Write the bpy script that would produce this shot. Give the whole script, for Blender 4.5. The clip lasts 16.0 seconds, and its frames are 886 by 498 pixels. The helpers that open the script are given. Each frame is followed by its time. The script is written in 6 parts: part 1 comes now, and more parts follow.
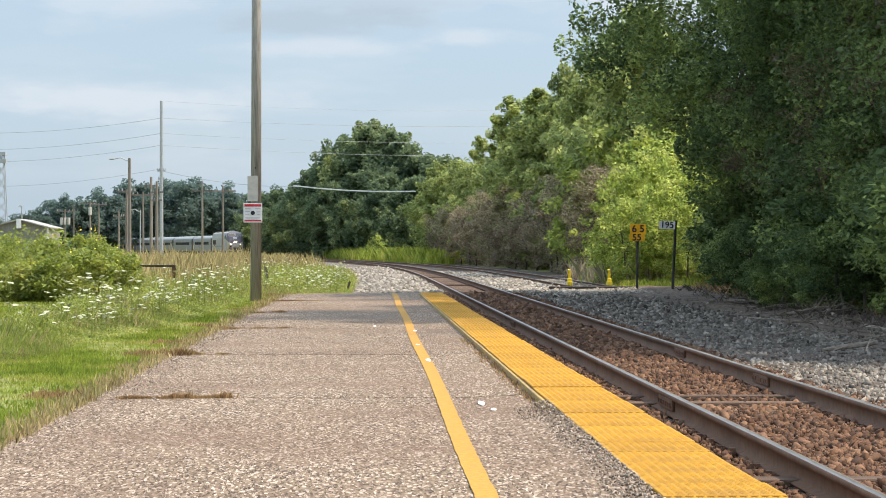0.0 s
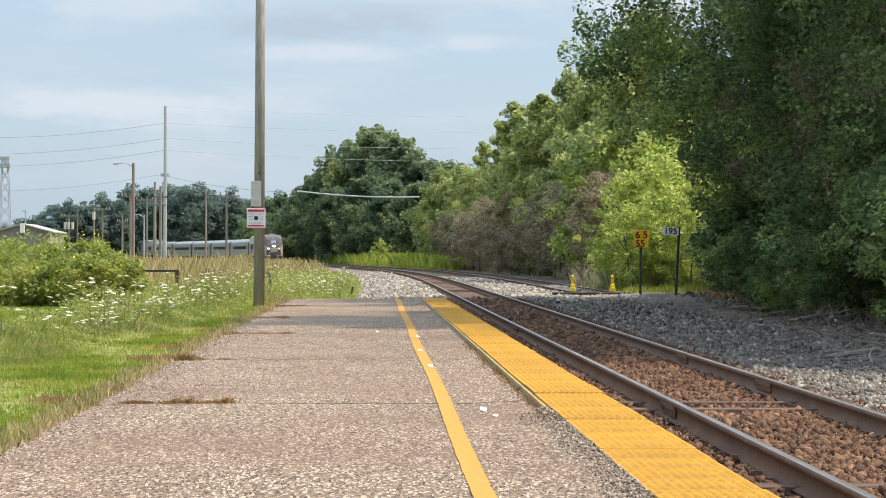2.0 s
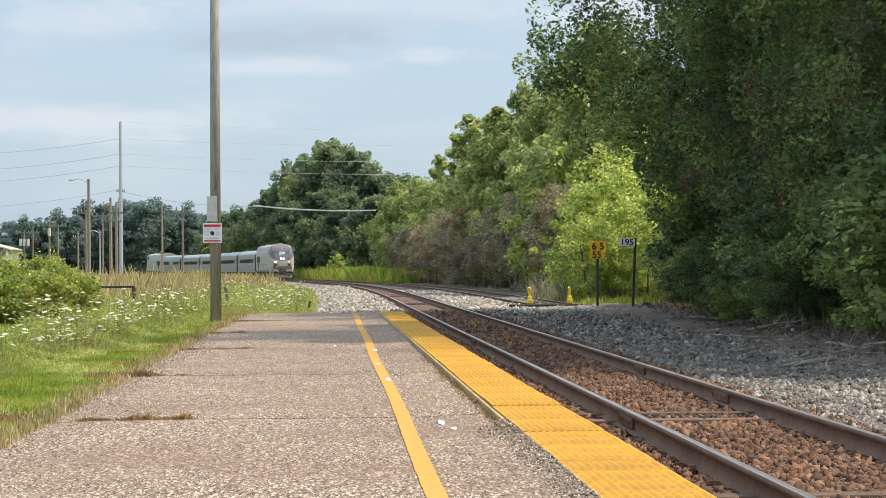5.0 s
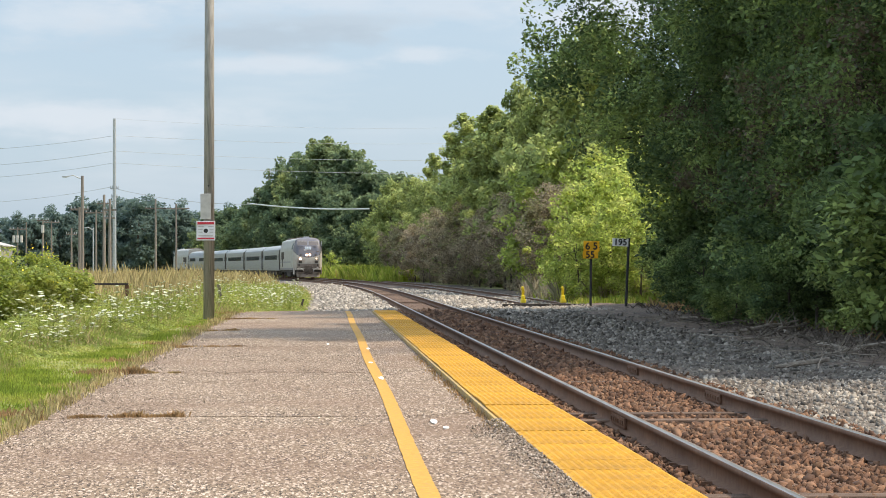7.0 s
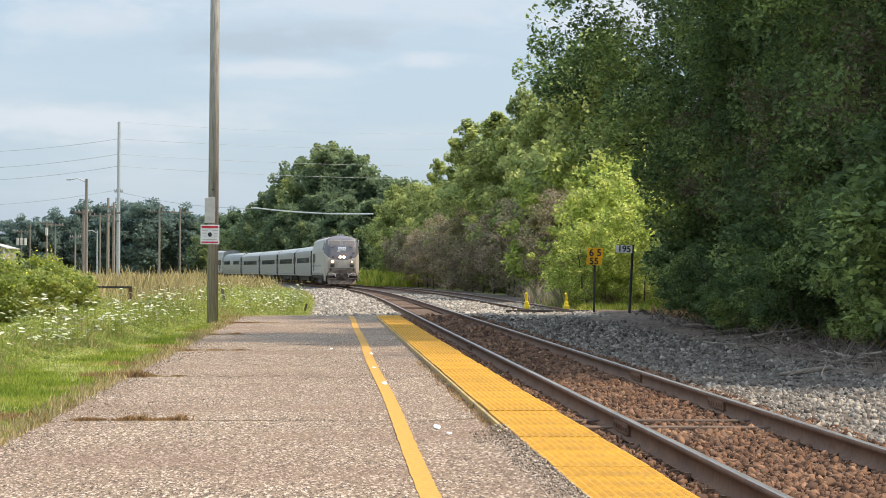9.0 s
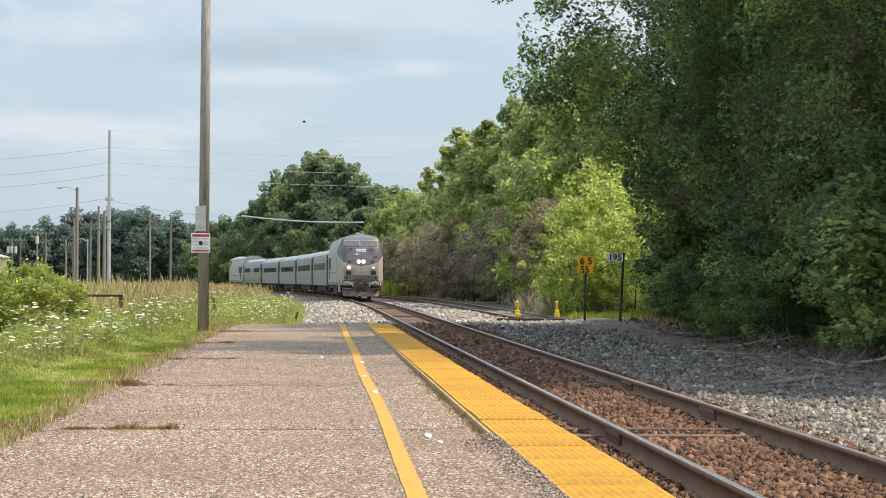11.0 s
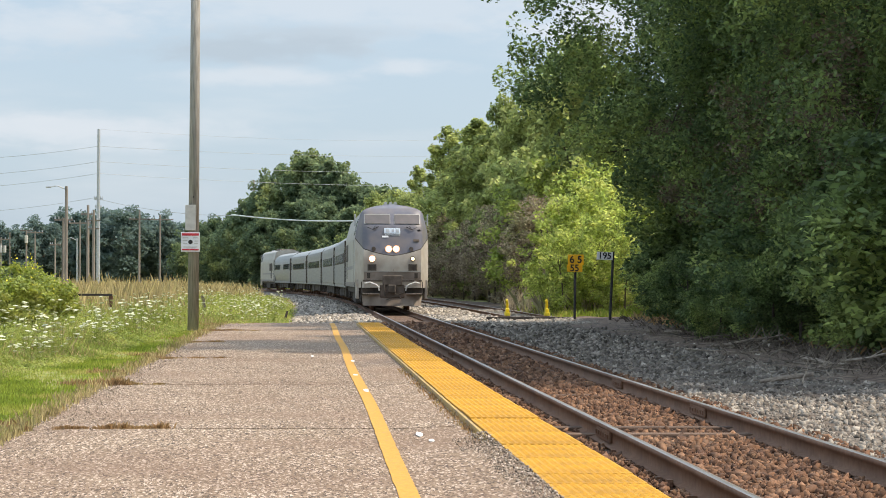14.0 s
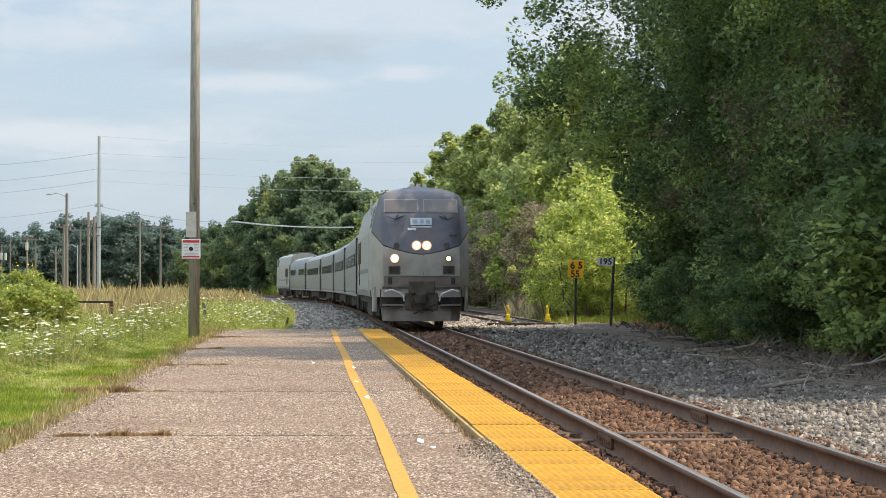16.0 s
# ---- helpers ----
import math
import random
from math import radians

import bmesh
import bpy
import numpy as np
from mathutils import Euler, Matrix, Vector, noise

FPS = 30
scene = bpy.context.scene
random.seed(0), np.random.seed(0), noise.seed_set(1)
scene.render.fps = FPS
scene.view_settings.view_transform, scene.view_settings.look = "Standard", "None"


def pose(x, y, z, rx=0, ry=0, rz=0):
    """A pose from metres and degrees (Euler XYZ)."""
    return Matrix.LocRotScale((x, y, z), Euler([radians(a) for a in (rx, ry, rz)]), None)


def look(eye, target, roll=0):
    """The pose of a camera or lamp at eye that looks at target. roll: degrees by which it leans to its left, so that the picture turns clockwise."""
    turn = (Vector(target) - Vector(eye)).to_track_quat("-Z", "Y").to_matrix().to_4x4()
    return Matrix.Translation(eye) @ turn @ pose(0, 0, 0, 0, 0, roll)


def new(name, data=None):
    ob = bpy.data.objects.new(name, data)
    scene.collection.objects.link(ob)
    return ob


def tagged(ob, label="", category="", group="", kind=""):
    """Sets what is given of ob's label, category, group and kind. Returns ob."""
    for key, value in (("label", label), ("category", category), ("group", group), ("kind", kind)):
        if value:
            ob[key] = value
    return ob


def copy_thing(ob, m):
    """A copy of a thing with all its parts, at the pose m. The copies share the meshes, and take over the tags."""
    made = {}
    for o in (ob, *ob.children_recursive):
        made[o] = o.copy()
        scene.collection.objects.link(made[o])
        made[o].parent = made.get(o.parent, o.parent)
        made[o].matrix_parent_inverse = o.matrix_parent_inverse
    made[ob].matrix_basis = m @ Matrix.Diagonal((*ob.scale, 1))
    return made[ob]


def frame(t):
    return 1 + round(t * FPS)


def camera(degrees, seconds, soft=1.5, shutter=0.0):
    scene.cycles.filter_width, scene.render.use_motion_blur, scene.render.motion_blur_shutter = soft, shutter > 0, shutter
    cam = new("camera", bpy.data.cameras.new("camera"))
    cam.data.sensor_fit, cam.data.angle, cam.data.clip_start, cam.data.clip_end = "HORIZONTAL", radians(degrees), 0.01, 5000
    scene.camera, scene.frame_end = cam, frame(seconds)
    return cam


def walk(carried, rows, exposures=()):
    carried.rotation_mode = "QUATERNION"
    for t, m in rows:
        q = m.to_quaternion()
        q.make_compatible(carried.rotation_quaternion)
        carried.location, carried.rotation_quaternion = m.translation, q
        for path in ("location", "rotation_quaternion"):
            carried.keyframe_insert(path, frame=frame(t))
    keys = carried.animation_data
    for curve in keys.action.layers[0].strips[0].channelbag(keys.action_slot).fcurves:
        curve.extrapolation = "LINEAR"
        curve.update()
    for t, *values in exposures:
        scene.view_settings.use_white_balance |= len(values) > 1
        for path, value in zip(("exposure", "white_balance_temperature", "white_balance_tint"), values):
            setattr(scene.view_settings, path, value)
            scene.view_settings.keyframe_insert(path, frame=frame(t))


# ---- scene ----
cam = camera(21.92, 16.0, soft=0.92)


def aim(yaw, pitch, roll, x, y, z):
    """Camera pose: yaw to the left of +y, pitch up, roll clockwise in the picture, and a small sway about the tripod-high eye."""
    a, b = radians(yaw), radians(pitch)
    eye = Vector((x, y, 1.318 + z))
    return look(eye, eye + Vector((-math.sin(a) * math.cos(b), math.cos(a) * math.cos(b), math.sin(b))), roll)


walk(cam, [(t, aim(*v)) for t, *v in [
    (0, -1.868, -0.002, 0.0, 0, 0, 0), (0.5, -1.731, -0.017, 0.210, 0.0029, 0, 0.0015),
    (1, -1.755, 0.066, 0.237, 0.009, 0, -0.0012), (1.5, -1.793, 0.119, 0.123, 0.0129, 0, 0.0004),
    (2, -1.777, 0.138, 0.143, 0.0106, 0, 0.0014), (2.5, -1.825, 0.177, 0.093, 0.0078, 0, 0.0022),
    (3, -2.036, 0.277, -0.023, 0.0074, 0, 0.0006), (3.5, -2.317, 0.369, -0.350, 0.0108, 0, 0.0022),
    (4, -2.536, 0.433, -0.477, 0.013, 0, 0.007), (5.2, -2.90, 0.46, -0.40, 0.014, 0, 0.005),
    (6.5, -3.060, 0.462, -0.274, 0.0142, 0, 0.0032), (7, -3.021, 0.433, -0.079, 0.0133, 0, 0.0056),
    (7.5, -2.926, 0.429, 0.172, 0.0092, 0, 0.0036), (8, -2.901, 0.476, 0.240, 0.0088, 0, 0.0045),
    (8.5, -2.924, 0.535, 0.305, 0.0095, 0, 0.0032), (9, -2.930, 0.570, 0.320, 0.0065, 0, 0.0047),
    (10.2, -3.06, 0.70, 0.32, 0.005, 0, 0.006),
    (11.5, -3.219, 0.798, 0.313, 0.0043, 0, 0.0083), (12, -3.297, 0.774, 0.289, 0.0074, 0, 0.008),
    (12.5, -3.406, 0.713, 0.253, 0.0008, 0, 0.01), (13, -3.450, 0.683, 0.284, -0.0016, 0, 0.0098),
    (13.5, -3.455, 0.691, 0.297, -0.0086, 0, 0.0092), (14, -3.425, 0.746, 0.235, -0.0075, 0, 0.0088),
    (14.5, -3.376, 0.806, 0.194, -0.0032, 0, 0.0126), (15, -3.380, 0.886, 0.154, -0.004, 0, 0.0077),
    (15.3, -3.411, 0.899, 0.087, -0.0096, 0, 0.0119), (16, -3.411, 0.899, 0.087, -0.0096, 0, 0.0119)]], exposures=[(0, 0.56, 6950, 11), (16, 0.56, 7150, 12)])

# ---- light ----
SUN_EL, SUN_AZ = 54.5, 94.0   # degrees; azimuth from +y towards +x
world = bpy.data.worlds.new("world")
scene.world = world
world.use_nodes = True


def build_sky():
    nt = world.node_tree
    nt.nodes.clear()
    N, Lk = nt.nodes.new, nt.links.new
    out, bg = N("ShaderNodeOutputWorld"), N("ShaderNodeBackground")
    sky = N("ShaderNodeTexSky")
    sky.sky_type, sky.sun_disc = "NISHITA", False
    sky.sun_elevation, sky.sun_rotation = radians(SUN_EL), radians(SUN_AZ)
    sky.air_density, sky.dust_density, sky.ozone_density = 1.0, 1.6, 1.2
    tc, mp = N("ShaderNodeTexCoord"), N("ShaderNodeMapping")
    mp.inputs["Scale"].default_value = (3.2, 3.2, 17.0)
    mp.inputs["Location"].default_value = (0.35, 0.2, 0.12)
    n1 = N("ShaderNodeTexNoise")
    n1.inputs["Scale"].default_value, n1.inputs["Detail"].default_value, n1.inputs["Roughness"].default_value = 2.9, 7.0, 0.5
    ramp = N("ShaderNodeValToRGB")
    ramp.color_ramp.elements[0].position, ramp.color_ramp.elements[0].color = 0.44, (0, 0, 0, 1)
    ramp.color_ramp.elements[1].position, ramp.color_ramp.elements[1].color = 0.66, (1, 1, 1, 1)
    n2 = N("ShaderNodeTexNoise")
    n2.inputs["Scale"].default_value, n2.inputs["Detail"].default_value = 1.1, 3.0
    shade = N("ShaderNodeMix")
    shade.data_type = "RGBA"
    shade.inputs[6].default_value, shade.inputs[7].default_value = (4.7, 5.8, 7.0, 1), (7.2, 7.6, 8.2, 1)
    r2 = N("ShaderNodeValToRGB")
    r2.color_ramp.elements[0].position, r2.color_ramp.elements[1].position = 0.42, 0.6
    mul = N("ShaderNodeMath")
    mul.operation, mul.inputs[1].default_value = "MULTIPLY", 0.3
    haze = N("ShaderNodeMix")
    haze.data_type = "RGBA"
    haze.inputs[0].default_value, haze.inputs[7].default_value = 0.62, (4.65, 6.35, 8.4, 1)
    mix = N("ShaderNodeMix")
    mix.data_type = "RGBA"
    Lk(tc.outputs["Generated"], mp.inputs["Vector"])
    Lk(mp.outputs[0], n1.inputs["Vector"])
    Lk(mp.outputs[0], n2.inputs["Vector"])
    Lk(n1.outputs["Fac"], ramp.inputs[0])
    Lk(n2.outputs["Fac"], r2.inputs[0])
    Lk(r2.outputs[0], shade.inputs[0])
    Lk(ramp.outputs[0], mul.inputs[0])
    Lk(sky.outputs[0], haze.inputs[6])
    Lk(mul.outputs[0], mix.inputs[0])
    Lk(haze.outputs[2], mix.inputs[6])
    Lk(shade.outputs[2], mix.inputs[7])
    # single clouds low over the horizon: sideways and upward direction, half sizes, colour, strength
    stretch, puffs = N("ShaderNodeMapping"), N("ShaderNodeTexNoise")
    stretch.inputs["Scale"].default_value = (1, 1, 3.0)
    puffs.inputs["Scale"].default_value, puffs.inputs["Detail"].default_value, puffs.inputs["Roughness"].default_value = 26.0, 6.0, 0.55
    Lk(tc.outputs["Generated"], stretch.inputs["Vector"])
    Lk(stretch.outputs[0], puffs.inputs["Vector"])
    way = N("ShaderNodeSeparateXYZ")
    Lk(tc.outputs["Generated"], way.inputs[0])

    def calc(op, a, b):
        n = N("ShaderNodeMath")
        n.operation = op
        for sock, v in zip(n.inputs, (a, b)):
            if isinstance(v, (int, float)):
                sock.default_value = v
            else:
                Lk(v, sock)
        return n.outputs[0]

    sky_col = mix.outputs[2]
    wander = calc("MULTIPLY", calc("SUBTRACT", puffs.outputs["Fac"], 0.5), 3.2)
    white, grey = (5.8, 6.6, 7.6, 1), (3.9, 4.95, 6.1, 1)
    for x0, z0, ax, az, tone, most in ((0.02, 0.120, 0.13, 0.018, white, 0.5), (-0.105, 0.063, 0.062, 0.0085, white, 0.75), (-0.03, 0.099, 0.06, 0.0075, grey, 0.95),
                                       (0.0, 0.107, 0.05, 0.004, grey, 0.6), (-0.02, 0.088, 0.05, 0.0045, white, 0.6), (0.045, 0.092, 0.022, 0.0045, white, 0.6),
                                       (0.13, 0.112, 0.04, 0.012, white, 0.9), (-0.10, 0.108, 0.05, 0.010, white, 0.45)):
        dx, dz = calc("DIVIDE", calc("SUBTRACT", way.outputs["X"], x0), ax), calc("DIVIDE", calc("SUBTRACT", way.outputs["Z"], z0), az)
        far = calc("ADD", calc("SQRT", calc("ADD", calc("MULTIPLY", dx, dx), calc("MULTIPLY", dz, dz)), 0), wander)
        body = N("ShaderNodeMapRange")
        body.interpolation_type = "SMOOTHSTEP"
        for k, v in (("From Min", 1.35), ("From Max", 0.15), ("To Min", 0.0), ("To Max", most)):
            body.inputs[k].default_value = v
        Lk(far, body.inputs["Value"])
        lay = N("ShaderNodeMix")
        lay.data_type = "RGBA"
        lay.inputs[7].default_value = tone
        Lk(body.outputs[0], lay.inputs[0])
        Lk(sky_col, lay.inputs[6])
        sky_col = lay.outputs[2]
    sep, zen, gain = N("ShaderNodeSeparateXYZ"), N("ShaderNodeMapRange"), N("ShaderNodeVectorMath")
    zen.interpolation_type = "SMOOTHSTEP"
    zen.inputs["From Min"].default_value, zen.inputs["From Max"].default_value = 0.12, 0.75
    zen.inputs["To Min"].default_value, zen.inputs["To Max"].default_value = 1.0, 2.3
    gain.operation = "SCALE"
    Lk(tc.outputs["Generated"], sep.inputs[0])
    Lk(sep.outputs["Z"], zen.inputs["Value"])
    Lk(sky_col, gain.inputs[0])
    Lk(zen.outputs[0], gain.inputs["Scale"])
    Lk(gain.outputs[0], bg.inputs[0])
    bg.inputs[1].default_value = 0.085
    Lk(bg.outputs[0], out.inputs[0])


build_sky()
sun_data = bpy.data.lights.new("sun", "SUN")
sun_data.energy, sun_data.angle, sun_data.color = 3.7, radians(0.55), (1.0, 0.92, 0.79)
sun = new("sun", sun_data)
sun_dir = Vector((math.sin(radians(SUN_AZ)) * math.cos(radians(SUN_EL)), math.cos(radians(SUN_AZ)) * math.cos(radians(SUN_EL)), math.sin(radians(SUN_EL))))
sun.matrix_world = look(sun_dir * 60, (0, 0, 0))

# ---- materials ----


def material(name, stops, scale=8.0, rough=0.8, bump=0.0, bump_scale=40.0, metal=0.0, vary="noise", detail=5.0, spread=(0.3, 0.7),
             island=0.0, obj_rand=0.0, translucent=0.0, stretch=(1, 1, 1), second=None, spec=0.3):
    """Procedural surface: a colour ramp over noise or cells at real size, a broad second stain, fine relief, variation piece by piece."""
    m = bpy.data.materials.new(name)
    m.use_nodes = True
    nt = m.node_tree
    N, Lk = nt.nodes.new, nt.links.new
    b = nt.nodes["Principled BSDF"]
    tc, mp = N("ShaderNodeTexCoord"), N("ShaderNodeMapping")
    mp.inputs["Scale"].default_value = stretch
    Lk(tc.outputs["Object"], mp.inputs["Vector"])
    if vary == "cells":
        tx = N("ShaderNodeTexVoronoi")
        tx.inputs["Scale"].default_value = scale
        sep = N("ShaderNodeSeparateColor")
        Lk(mp.outputs[0], tx.inputs["Vector"])
        Lk(tx.outputs["Color"], sep.inputs[0])
        fac = sep.outputs[0]
    else:
        tx = N("ShaderNodeTexNoise")
        tx.inputs["Scale"].default_value, tx.inputs["Detail"].default_value = scale, detail
        Lk(mp.outputs[0], tx.inputs["Vector"])
        fac = tx.outputs["Fac"]
    ramp = N("ShaderNodeValToRGB")
    els = ramp.color_ramp.elements
    while len(els) < len(stops):
        els.new(0.5)
    for i, (e, c) in enumerate(zip(els, stops)):
        e.position = spread[0] + (spread[1] - spread[0]) * i / max(1, len(stops) - 1)
        e.color = (*c, 1)
    Lk(fac, ramp.inputs[0])
    col = ramp.outputs[0]
    if second:
        n2 = N("ShaderNodeTexNoise")
        n2.inputs["Scale"].default_value, n2.inputs["Detail"].default_value = second[1], 4.0
        Lk(tc.outputs["Object"], n2.inputs["Vector"])
        r2 = N("ShaderNodeValToRGB")
        r2.color_ramp.elements[0].position, r2.color_ramp.elements[1].position = second[2]
        r2.color_ramp.elements[1].color = (second[3],) * 3 + (1,)
        Lk(n2.outputs["Fac"], r2.inputs[0])
        mx = N("ShaderNodeMix")
        mx.data_type = "RGBA"
        mx.inputs[7].default_value = (*second[0], 1)
        Lk(r2.outputs[0], mx.inputs[0])
        Lk(col, mx.inputs[6])
        col = mx.outputs[2]
    if island or obj_rand:
        if island:
            g = N("ShaderNodeNewGeometry")
            src, amount = g.outputs["Random Per Island"], island
        else:
            g = N("ShaderNodeObjectInfo")
            src, amount = g.outputs["Random"], obj_rand
        mr = N("ShaderNodeMapRange")
        mr.inputs["To Min"].default_value, mr.inputs["To Max"].default_value = 1 - amount, 1 + amount
        Lk(src, mr.inputs["Value"])
        hv = N("ShaderNodeHueSaturation")
        Lk(mr.outputs[0], hv.inputs["Value"])
        Lk(col, hv.inputs["Color"])
        col = hv.outputs[0]
    Lk(col, b.inputs["Base Color"])
    b.inputs["Roughness"].default_value, b.inputs["Metallic"].default_value = rough, metal
    b.inputs["Specular IOR Level"].default_value = spec
    if bump:
        nb = N("ShaderNodeTexNoise")
        nb.inputs["Scale"].default_value, nb.inputs["Detail"].default_value = bump_scale, 4.0
        Lk(mp.outputs[0], nb.inputs["Vector"])
        bp = N("ShaderNodeBump")
        bp.inputs["Strength"].default_value, bp.inputs["Distance"].default_value = bump, 0.4 / bump_scale
        Lk(nb.outputs["Fac"], bp.inputs["Height"])
        Lk(bp.outputs[0], b.inputs["Normal"])
    if translucent:
        tr, ms = N("ShaderNodeBsdfTranslucent"), N("ShaderNodeMixShader")
        hs = N("ShaderNodeHueSaturation")
        hs.inputs["Value"].default_value, hs.inputs["Saturation"].default_value, hs.inputs["Hue"].default_value = 1.6, 1.1, 0.485
        Lk(col, hs.inputs["Color"])
        Lk(hs.outputs[0], tr.inputs["Color"])
        ms.inputs[0].default_value = translucent
        out = nt.nodes["Material Output"]
        Lk(b.outputs[0], ms.inputs[1])
        Lk(tr.outputs[0], ms.inputs[2])
        Lk(ms.outputs[0], out.inputs["Surface"])
    return m


def glow(name, color, strength, base=0.8):
    m = bpy.data.materials.new(name)
    m.use_nodes = True
    b = m.node_tree.nodes["Principled BSDF"]
    b.inputs["Base Color"].default_value = (base, base, base, 1)
    b.inputs["Emission Color"].default_value = (*color, 1)
    b.inputs["Emission Strength"].default_value = strength
    return m


M_ASPHALT = material("asphalt", [(0.028, 0.019, 0.013), (0.148, 0.099, 0.063), (0.215, 0.150, 0.098), (0.268, 0.192, 0.128), (0.60, 0.48, 0.385)], scale=82, vary="cells", spread=(0.0, 1.0), stretch=(1, 0.22, 1),
                     rough=0.9, bump=0.7, bump_scale=60, second=((0.150, 0.086, 0.054), 0.45, (0.40, 0.66), 0.5))
M_CHIP = material("stone_chips", [(0.08, 0.06, 0.045), (0.27, 0.21, 0.16), (0.45, 0.38, 0.31)], scale=40, rough=0.9, island=0.5)
M_CONCRETE = material("concrete", [(0.20, 0.14, 0.085), (0.38, 0.29, 0.19)], scale=9, rough=0.9, bump=0.4)
M_EDGE = material("yellowed_edge", [(0.34, 0.22, 0.07), (0.48, 0.34, 0.13)], scale=12, rough=0.85, bump=0.3, second=((0.26, 0.19, 0.12), 3.0, (0.45, 0.65), 0.8))
M_TACTILE = material("tactile_paint", [(0.38, 0.18, 0.010), (0.48, 0.235, 0.014), (0.55, 0.28, 0.022)], scale=9, rough=0.72, bump=0.2, obj_rand=0.12,
                     second=((0.27, 0.14, 0.03), 1.6, (0.44, 0.75), 0.6))
M_LINE = material("line_paint", [(0.40, 0.20, 0.028), (0.52, 0.275, 0.045)], scale=24, rough=0.75, bump=0.3, second=((0.27, 0.18, 0.10), 22, (0.56, 0.72), 0.8))
M_WHITE = material("white_paint", [(0.6, 0.58, 0.54), (0.78, 0.76, 0.72)], scale=20, rough=0.7)
M_RAIL = material("rusty_rail", [(0.13, 0.068, 0.04), (0.20, 0.112, 0.07)], scale=12, rough=0.78, bump=0.2, second=((0.085, 0.046, 0.03), 1.2, (0.4, 0.7), 0.6), spec=0.2)
M_RAILTOP = material("polished_rail_head", [(0.24, 0.21, 0.18), (0.36, 0.33, 0.30)], scale=6, rough=0.38, metal=0.75, stretch=(4, 0.2, 4))
M_TIE = material("weathered_tie", [(0.07, 0.042, 0.028), (0.15, 0.095, 0.065)], scale=10, rough=0.9, bump=0.5, obj_rand=0.25, stretch=(0.4, 4, 4))
M_STONE_BROWN = material("rust_stained_ballast", [(0.064, 0.030, 0.017), (0.130, 0.065, 0.036), (0.205, 0.115, 0.066)], scale=3.5, rough=0.9, island=0.5, bump=0.2)
M_STONE_GREY = material("grey_ballast", [(0.17, 0.145, 0.12), (0.37, 0.325, 0.27)], scale=3.0, rough=0.9, island=0.55)
M_STONE_PALE = material("pale_ballast", [(0.20, 0.172, 0.138), (0.335, 0.29, 0.24)], scale=3.0, rough=0.9, island=0.35)
M_STONE_DARK = material("dark_ballast", [(0.07, 0.056, 0.045), (0.155, 0.13, 0.106), (0.27, 0.235, 0.195)], scale=2.4, rough=0.9, island=0.6)
M_BED_BROWN = material("ballast_bed_brown", [(0.045, 0.026, 0.017), (0.11, 0.064, 0.04), (0.17, 0.105, 0.068)], scale=22, vary="cells", spread=(0, 1), rough=0.95, bump=0.8, bump_scale=25)
M_BED_GREY = material("ballast_bed_grey", [(0.085, 0.072, 0.06), (0.175, 0.15, 0.125), (0.31, 0.27, 0.225)], scale=16, vary="cells", spread=(0, 1), rough=0.95, bump=0.8, bump_scale=20,
                      second=((0.10, 0.075, 0.056), 0.6, (0.42, 0.62), 0.7))
M_BED_DARK = material("cinder_bed", [(0.05, 0.039, 0.03), (0.10, 0.082, 0.066), (0.19, 0.16, 0.132)], scale=18, vary="cells", spread=(0, 1), rough=0.95, bump=0.8, bump_scale=22,
                      second=((0.085, 0.057, 0.039), 0.7, (0.40, 0.60), 0.8))
M_EARTH = material("bare_earth", [(0.052, 0.035, 0.026), (0.115, 0.079, 0.057), (0.175, 0.128, 0.095)], scale=5, rough=0.95, bump=0.8, bump_scale=14)
M_LAWN = material("lawn_ground", [(0.12, 0.145, 0.032), (0.20, 0.215, 0.055), (0.31, 0.27, 0.105)], scale=3, rough=0.95, bump=0.8, bump_scale=40, second=((0.25, 0.18, 0.09), 0.7, (0.52, 0.70), 0.7))
M_FIELD = material("field_ground", [(0.10, 0.13, 0.03), (0.2, 0.2, 0.06), (0.30, 0.26, 0.11)], scale=0.8, rough=0.95, bump=0.7, bump_scale=8)
M_GRASS = material("grass_blades", [(0.13, 0.185, 0.030), (0.22, 0.275, 0.048), (0.37, 0.33, 0.11)], scale=0.8, rough=0.7, island=0.35, translucent=0.38, spread=(0.34, 0.70))
M_DRYGRASS = material("dry_grass", [(0.23, 0.185, 0.075), (0.41, 0.33, 0.165), (0.28, 0.25, 0.10)], scale=0.7, rough=0.8, island=0.4, translucent=0.3)
M_WEED = material("weed_leaves", [(0.14, 0.185, 0.045), (0.24, 0.285, 0.07), (0.34, 0.345, 0.12)], scale=1.0, rough=0.6, island=0.35, translucent=0.38)
M_UMBEL = material("white_umbels", [(0.40, 0.42, 0.25), (0.62, 0.62, 0.46)], scale=30, rough=0.85, translucent=0.2, spread=(0.35, 0.6))
M_YELLOWFL = material("yellow_flowers", [(0.62, 0.50, 0.04), (0.75, 0.62, 0.08)], scale=20, rough=0.8)
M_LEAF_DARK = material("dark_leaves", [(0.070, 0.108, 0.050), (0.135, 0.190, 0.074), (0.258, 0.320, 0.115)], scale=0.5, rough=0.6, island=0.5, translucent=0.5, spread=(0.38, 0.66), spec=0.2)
M_LEAF_MID = material("mid_leaves", [(0.155, 0.200, 0.085), (0.240, 0.285, 0.115), (0.34, 0.37, 0.150)], scale=0.4, rough=0.65, island=0.4, translucent=0.56, spec=0.15)
